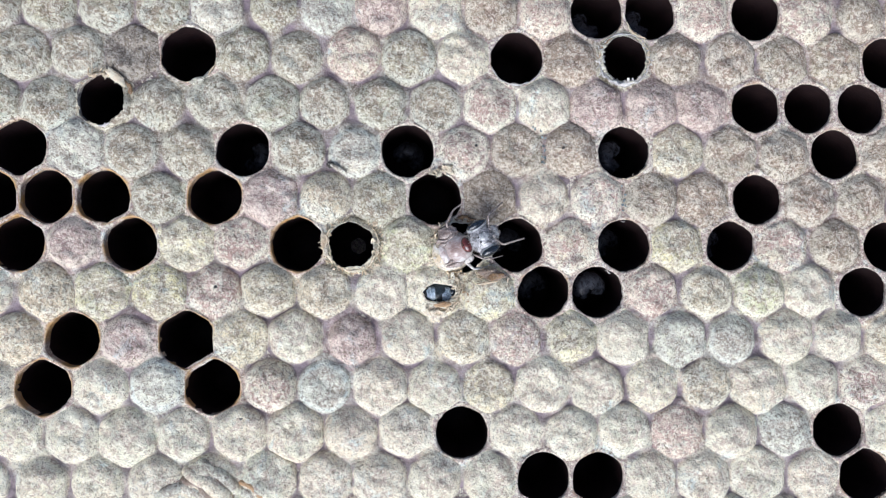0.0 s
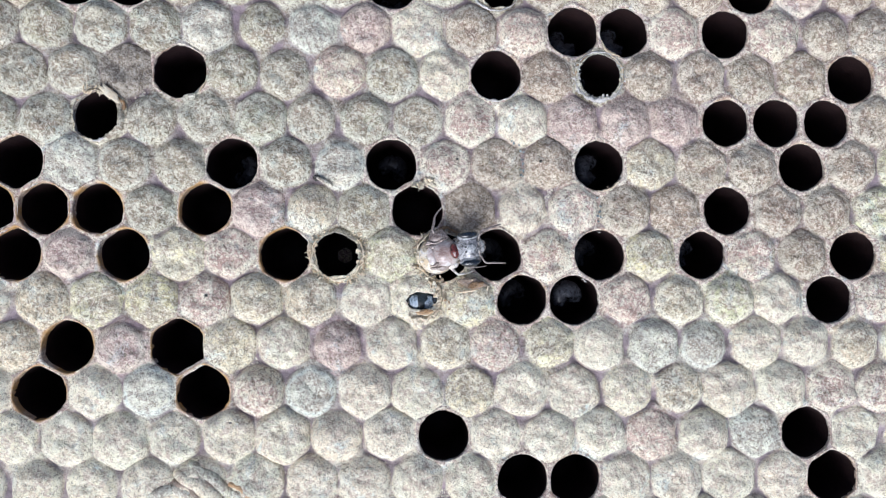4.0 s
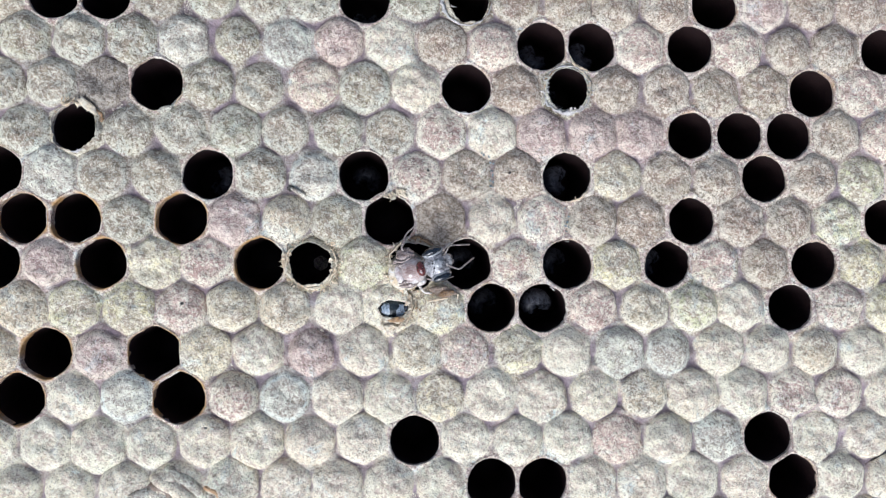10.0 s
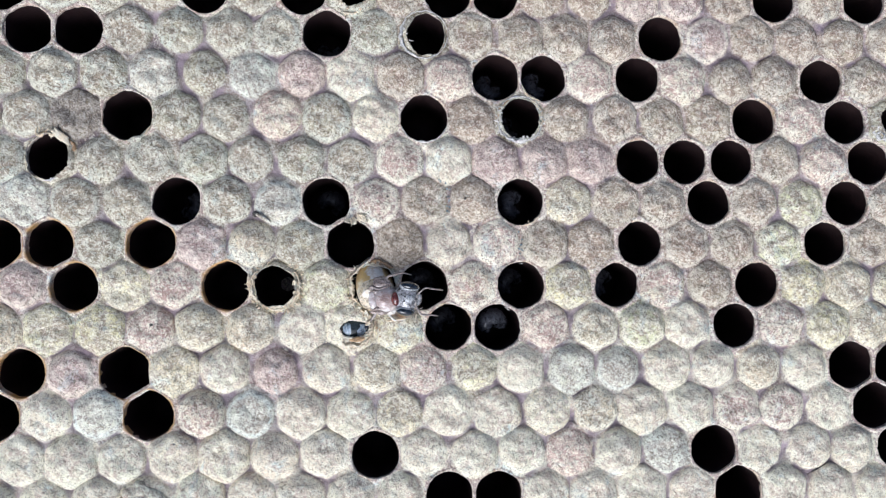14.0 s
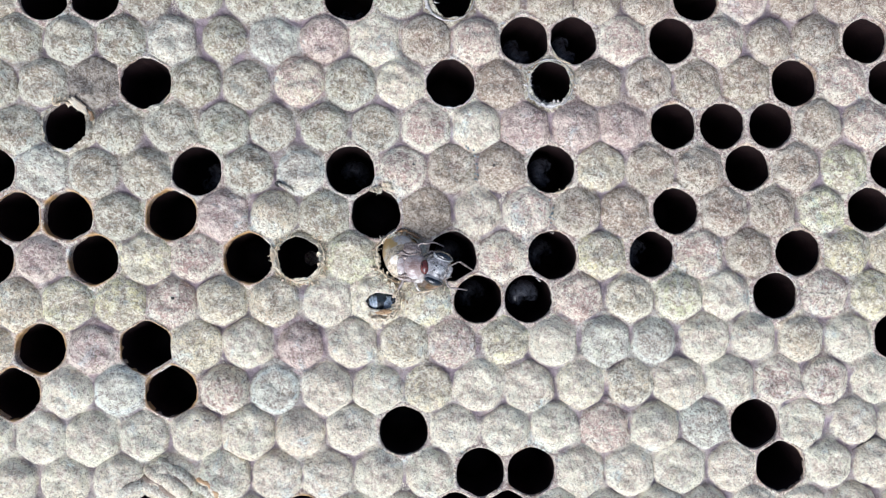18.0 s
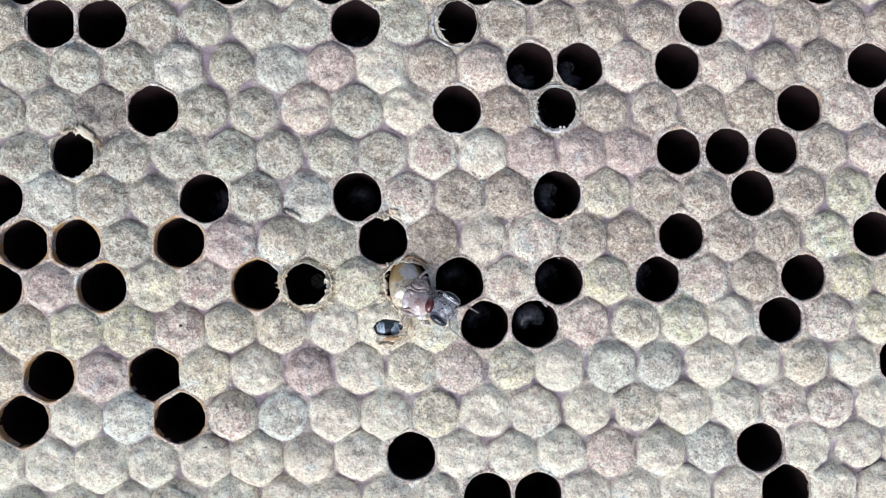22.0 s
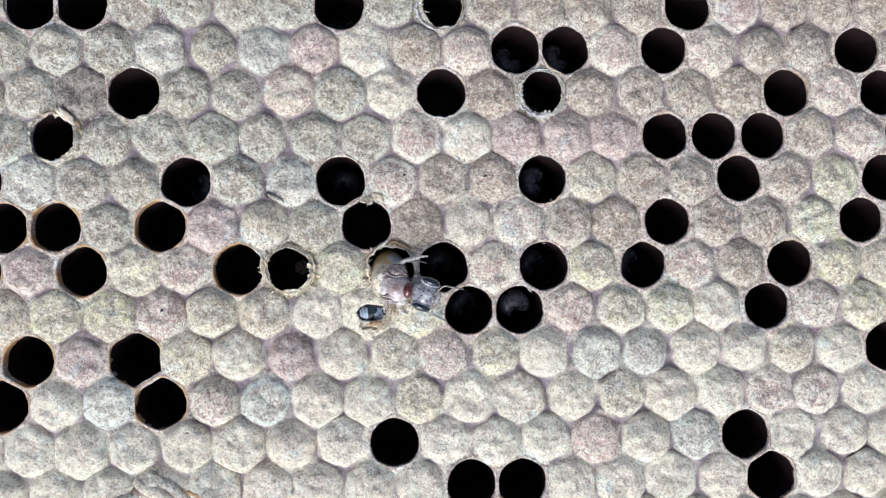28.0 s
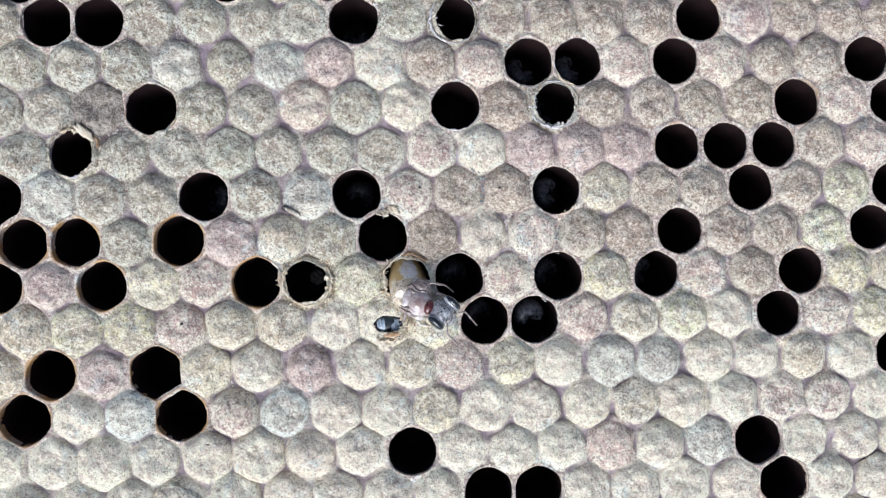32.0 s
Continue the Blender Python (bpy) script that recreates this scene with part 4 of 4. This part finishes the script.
def leg(name, at, lengths, curl, thick=0.15, material=LIMB):
    """A leg that sets out along +x from its hip: thigh, shin and thin foot, turned sideways at each joint by curl degrees."""
    a, b, c = lengths
    w1, w2 = radians(curl), radians(curl * 1.5)
    knee = Vector((a, 0, a * 0.35))
    heel = knee + Vector((b * math.cos(w1), b * math.sin(w1), -b * 0.35))
    tip = heel + Vector((c * math.cos(w2), c * math.sin(w2), -c * 0.1))
    pts = [(0, 0, 0), tuple(knee * 0.5 + Vector((0, 0, 0.08))), tuple(knee), tuple((knee + heel) / 2), tuple(heel), tuple(tip)]
    thick *= 0.85
    return part(name, tube(name, pts, (thick * 0.8, thick * 1.15, thick * 0.75, thick * 0.95, thick * 0.55, thick * 0.35), material), bee, at)


legs = {"fore_left": leg("foreleg", (1.0, 1.1, -0.3), (1.0, 1.0, 0.8), -50, 0.13), "fore_right": leg("foreleg", (1.0, -1.1, -0.3), (1.1, 1.0, 0.9), 25, 0.13),
        "mid_left": leg("midleg", (-0.3, 1.3, -0.3), (1.5, 1.4, 1.1), -50, 0.19), "mid_right": leg("midleg", (-0.1, -1.3, -0.4), (1.2, 1.1, 0.8), 40, 0.17, LIMB_WHITE),
        "hind_left": leg("hindleg", (-0.95, 2.0, -0.4), (1.5, 1.6, 0.8), -18, 0.30, LIMB_WHITE), "hind_right": leg("hindleg", (-1.0, -1.2, -0.5), (1.6, 1.6, 1.3), 30, 0.18)}
hips_of = {key: ob.location.copy() for key, ob in legs.items()}
for side in (1, -1):
    part("wing", ellipsoid("forewing", (1.0, 0.32, 0.32), WING, (-0.65, side * 1.25, 0.60), rough=0.45, seg=30, rings=20, shape=lambda p: (p[0], p[1] + 0.10 * math.sin(3.1 * p[0]), p[2] + 0.08 * math.sin(6 * p[1]))), bee, label="short crumpled smoky wing")
    part("wing", ellipsoid("hindwing", (0.6, 0.26, 0.22), WING, (-0.95, side * 0.85, 0.86), rough=0.5, seg=26, rings=16), bee, label="short crumpled smoky hind wing")
part("wing_root", ellipsoid("wing_root", (0.95, 0.85, 0.6), WING, (-0.35, 1.60, 0.30), rough=0.4, seg=26, rings=16), bee, label="crumpled smoky wing root")

# thorax place and head place over the comb, from the middle of the bee's cell: t, x, y, head x, head y
BEE = [
    (0.0, -0.55, -0.33, 2.02, 0.76),
    (0.5, -0.62, -0.45, 1.89, 0.89),
    (1.0, -0.52, -0.63, 1.86, 0.56),
    (1.5, -0.67, -0.58, 1.56, 0.58),
    (2.0, -0.34, -0.29, 1.71, 0.87),
    (2.5, 0.07, -0.03, 2.31, 1.03),
    (4.5, -0.01, 0.16, 2.38, 0.53),
    (5.0, 0.05, 0.07, 2.22, 0.30),
    (5.5, -0.05, 0.05, 2.15, 0.60),
    (6.0, -0.36, 0.17, 1.90, 0.78),
    (6.5, -0.74, 0.12, 1.46, 1.13),
    (7.0, -0.73, 0.13, 1.31, 1.57),
    (7.5, -0.68, 0.43, 1.30, 1.76),
    (8.0, -0.61, 0.47, 1.81, 1.22),
    (8.5, -0.61, 0.35, 2.13, 0.93),
    (9.0, -0.46, 0.03, 2.12, 0.44),
    (9.5, -0.41, -0.44, 2.05, 0.38),
    (10.0, -0.33, -0.69, 2.31, 0.02),
    (10.5, 0.08, -0.88, 2.84, -0.61),
    (11.0, 0.65, -1.50, 3.27, -1.26),
    (11.5, 1.20, -1.67, 3.45, -1.17),
    (12.0, 1.29, -1.23, 3.44, -0.47),
    (12.5, 0.94, -1.15, 3.15, -0.38),
    (13.0, 0.69, -1.07, 2.99, -0.43),
    (13.5, 0.83, -1.16, 2.98, -1.02),
    (15.5, 1.36, -2.33, 3.93, -2.17),
    (16.0, 1.32, -2.35, 3.87, -2.16),
    (16.5, 1.49, -2.46, 3.67, -2.00),
    (17.0, 1.08, -1.76, 3.32, -2.09),
    (17.5, 0.86, -1.17, 3.37, -1.57),
    (18.0, 1.19, -1.07, 3.57, -1.20),
    (18.5, 1.23, -1.42, 3.72, -2.03),
    (19.0, 0.94, -1.37, 3.54, -2.62),
    (19.5, 1.00, -1.41, 3.43, -2.61),
    (20.0, 0.92, -1.54, 3.56, -2.30),
    (20.5, 0.90, -1.35, 3.61, -1.43),
    (21.0, 0.78, -1.31, 3.43, -1.20),
    (21.5, 0.95, -1.80, 3.47, -2.00),
    (22.0, 0.94, -2.04, 3.45, -2.70),
    (22.5, 1.12, -1.93, 3.78, -2.92),
    (23.0, 1.30, -1.91, 3.95, -2.86),
    (23.5, 1.45, -2.19, 3.92, -2.91),
    (24.0, 1.59, -2.18, 4.01, -2.76),
    (24.5, 1.50, -1.88, 4.15, -2.72),
    (25.0, 1.51, -1.85, 4.10, -2.92),
    (25.5, 1.08, -2.06, 3.75, -3.04),
    (27.5, 1.25, -2.62, 3.97, -2.41),
    (28.0, 0.47, -2.14, 3.37, -2.68),
    (28.5, 0.70, -2.05, 3.38, -2.42),
    (29.0, 0.76, -1.96, 3.38, -2.33),
    (29.5, 0.73, -1.81, 3.43, -2.28),
    (30.0, 0.79, -1.72, 3.37, -2.37),
    (30.5, 0.77, -1.83, 3.31, -2.44),
    (31.0, 0.73, -1.85, 3.30, -2.39),
    (31.5, 0.95, -1.92, 3.45, -2.65),
    (32.0, 0.87, -2.44, 3.32, -3.47),
]


def turned(x_axis, up):
    """Rotation whose x runs along x_axis and whose z leans towards up."""
    x = Vector(x_axis).normalized()
    y = Vector(up).cross(x).normalized()
    return Matrix((x, y, x.cross(y))).transposed().to_4x4()


def motions():
    body, head_rows, abd_rows = [], [], []
    for t, x, y, hx, hy in BEE:
        out = min(max((x + 0.6) / 1.5, 0.0), 1.0)
        at = Vector((x, y, 1.5 + 0.4 * out))
        fwd = Vector((hx - x, hy - y, 0)).normalized()
        rot = turned(fwd + Vector((0, 0, 0.35 - 0.25 * out)), (0, 0, 1))
        m = Matrix.Translation(at * MM) @ rot
        body.append((t, m))
        hips = at + rot.to_3x3() @ Vector(HIPS)
        goal = Vector((-0.5 + 0.1 * out, -0.8 + 2.5 * out, -6.5 + 4.0 * out))
        arot = turned(hips - goal, (0.3, -0.3, 1))
        abd_rows.append((t, Matrix.Translation(Vector(HIPS) * MM) @ rot.inverted() @ arot))
        far = math.hypot(hx - x, hy - y)
        head_rows.append((t, pose((0.35 + 0.86 * far) * MM, 0, 0.45 * MM, 14 * math.sin(1.9 * t), 18, 9 * math.sin(1.3 * t + 1) - 14 * out)))
    walk(bee, body)
    walk(abdomen, abd_rows)
    walk(head, head_rows)
    # limbs: turn over the comb (degrees from the picture's right) and rise, at a few times
    swing = {"fore_left": ((0, 25, -6), (6, 20, -10), (11, 30, 16), (13, 45, 20), (19, 40, 14), (25, 20, 16), (25.5, 60, 24), (28, 30, 12), (32, 25, 12)),
             "fore_right": ((0, -30, 2), (6, -18, 2), (9, -20, 4), (13, -24, 2), (19, -10, 6), (25, -28, 4), (28, -35, 4), (32, -30, 4)),
             "mid_left": ((0, 118, 14), (5, 118, 14), (11, 112, 16), (12.5, 72, 14), (16, 25, 14), (18, 58, 14), (20, 58, 18), (21, 95, 5), (23, 60, 10), (24, 38, 14), (25.5, 62, 18), (26.5, 60, -20), (30.5, 55, -25), (32, 38, 10)),
             "mid_right": ((0, -40, -16), (6, -30, -16), (12, -50, -16), (19, -60, -18), (32, -65, -18)),
             "hind_left": ((0, -30, -75), (11, 0, -70), (19, 0, -70), (22.5, 20, -60), (23.5, 45, -20), (24, 30, 4), (24.5, 45, -30), (26.5, 40, -20), (28, 30, 2), (29, 24, 6), (31, 22, 6), (31.6, 0, -40), (32, 0, -60)),
             "hind_right": ((0, -120, -60), (12, -120, -55), (19, -110, -50), (32, -110, -50))}
    for n, (key, stops) in enumerate(swing.items()):
        rows = []
        ts, az, el = zip(*stops)
        for t, m in body:
            shake = (9 if t < 27.4 else 5) * math.sin((1.7 + 0.23 * n) * t + 2.1 * n)
            turn = Matrix.Rotation(radians(float(np.interp(t, ts, az)) + shake), 4, "Z") @ Matrix.Rotation(-radians(float(np.interp(t, ts, el))), 4, "Y")
            rows.append((t, Matrix.Translation(hips_of[key]) @ m.to_quaternion().to_matrix().to_4x4().inverted() @ turn))
        walk(legs[key], rows)
    for side, ob in antennae.items():
        walk(ob, [(t, Matrix.Translation(Vector((0.85, side * 0.4, 0.45)) * MM) @ pose(0, 0, 0, 10 * math.sin(2.3 * t + side), 12 * math.sin(1.7 * t + 2 * side), side * 8 + 16 * math.sin(2.9 * t + 1.5 * side))) for t, m in body])


motions()
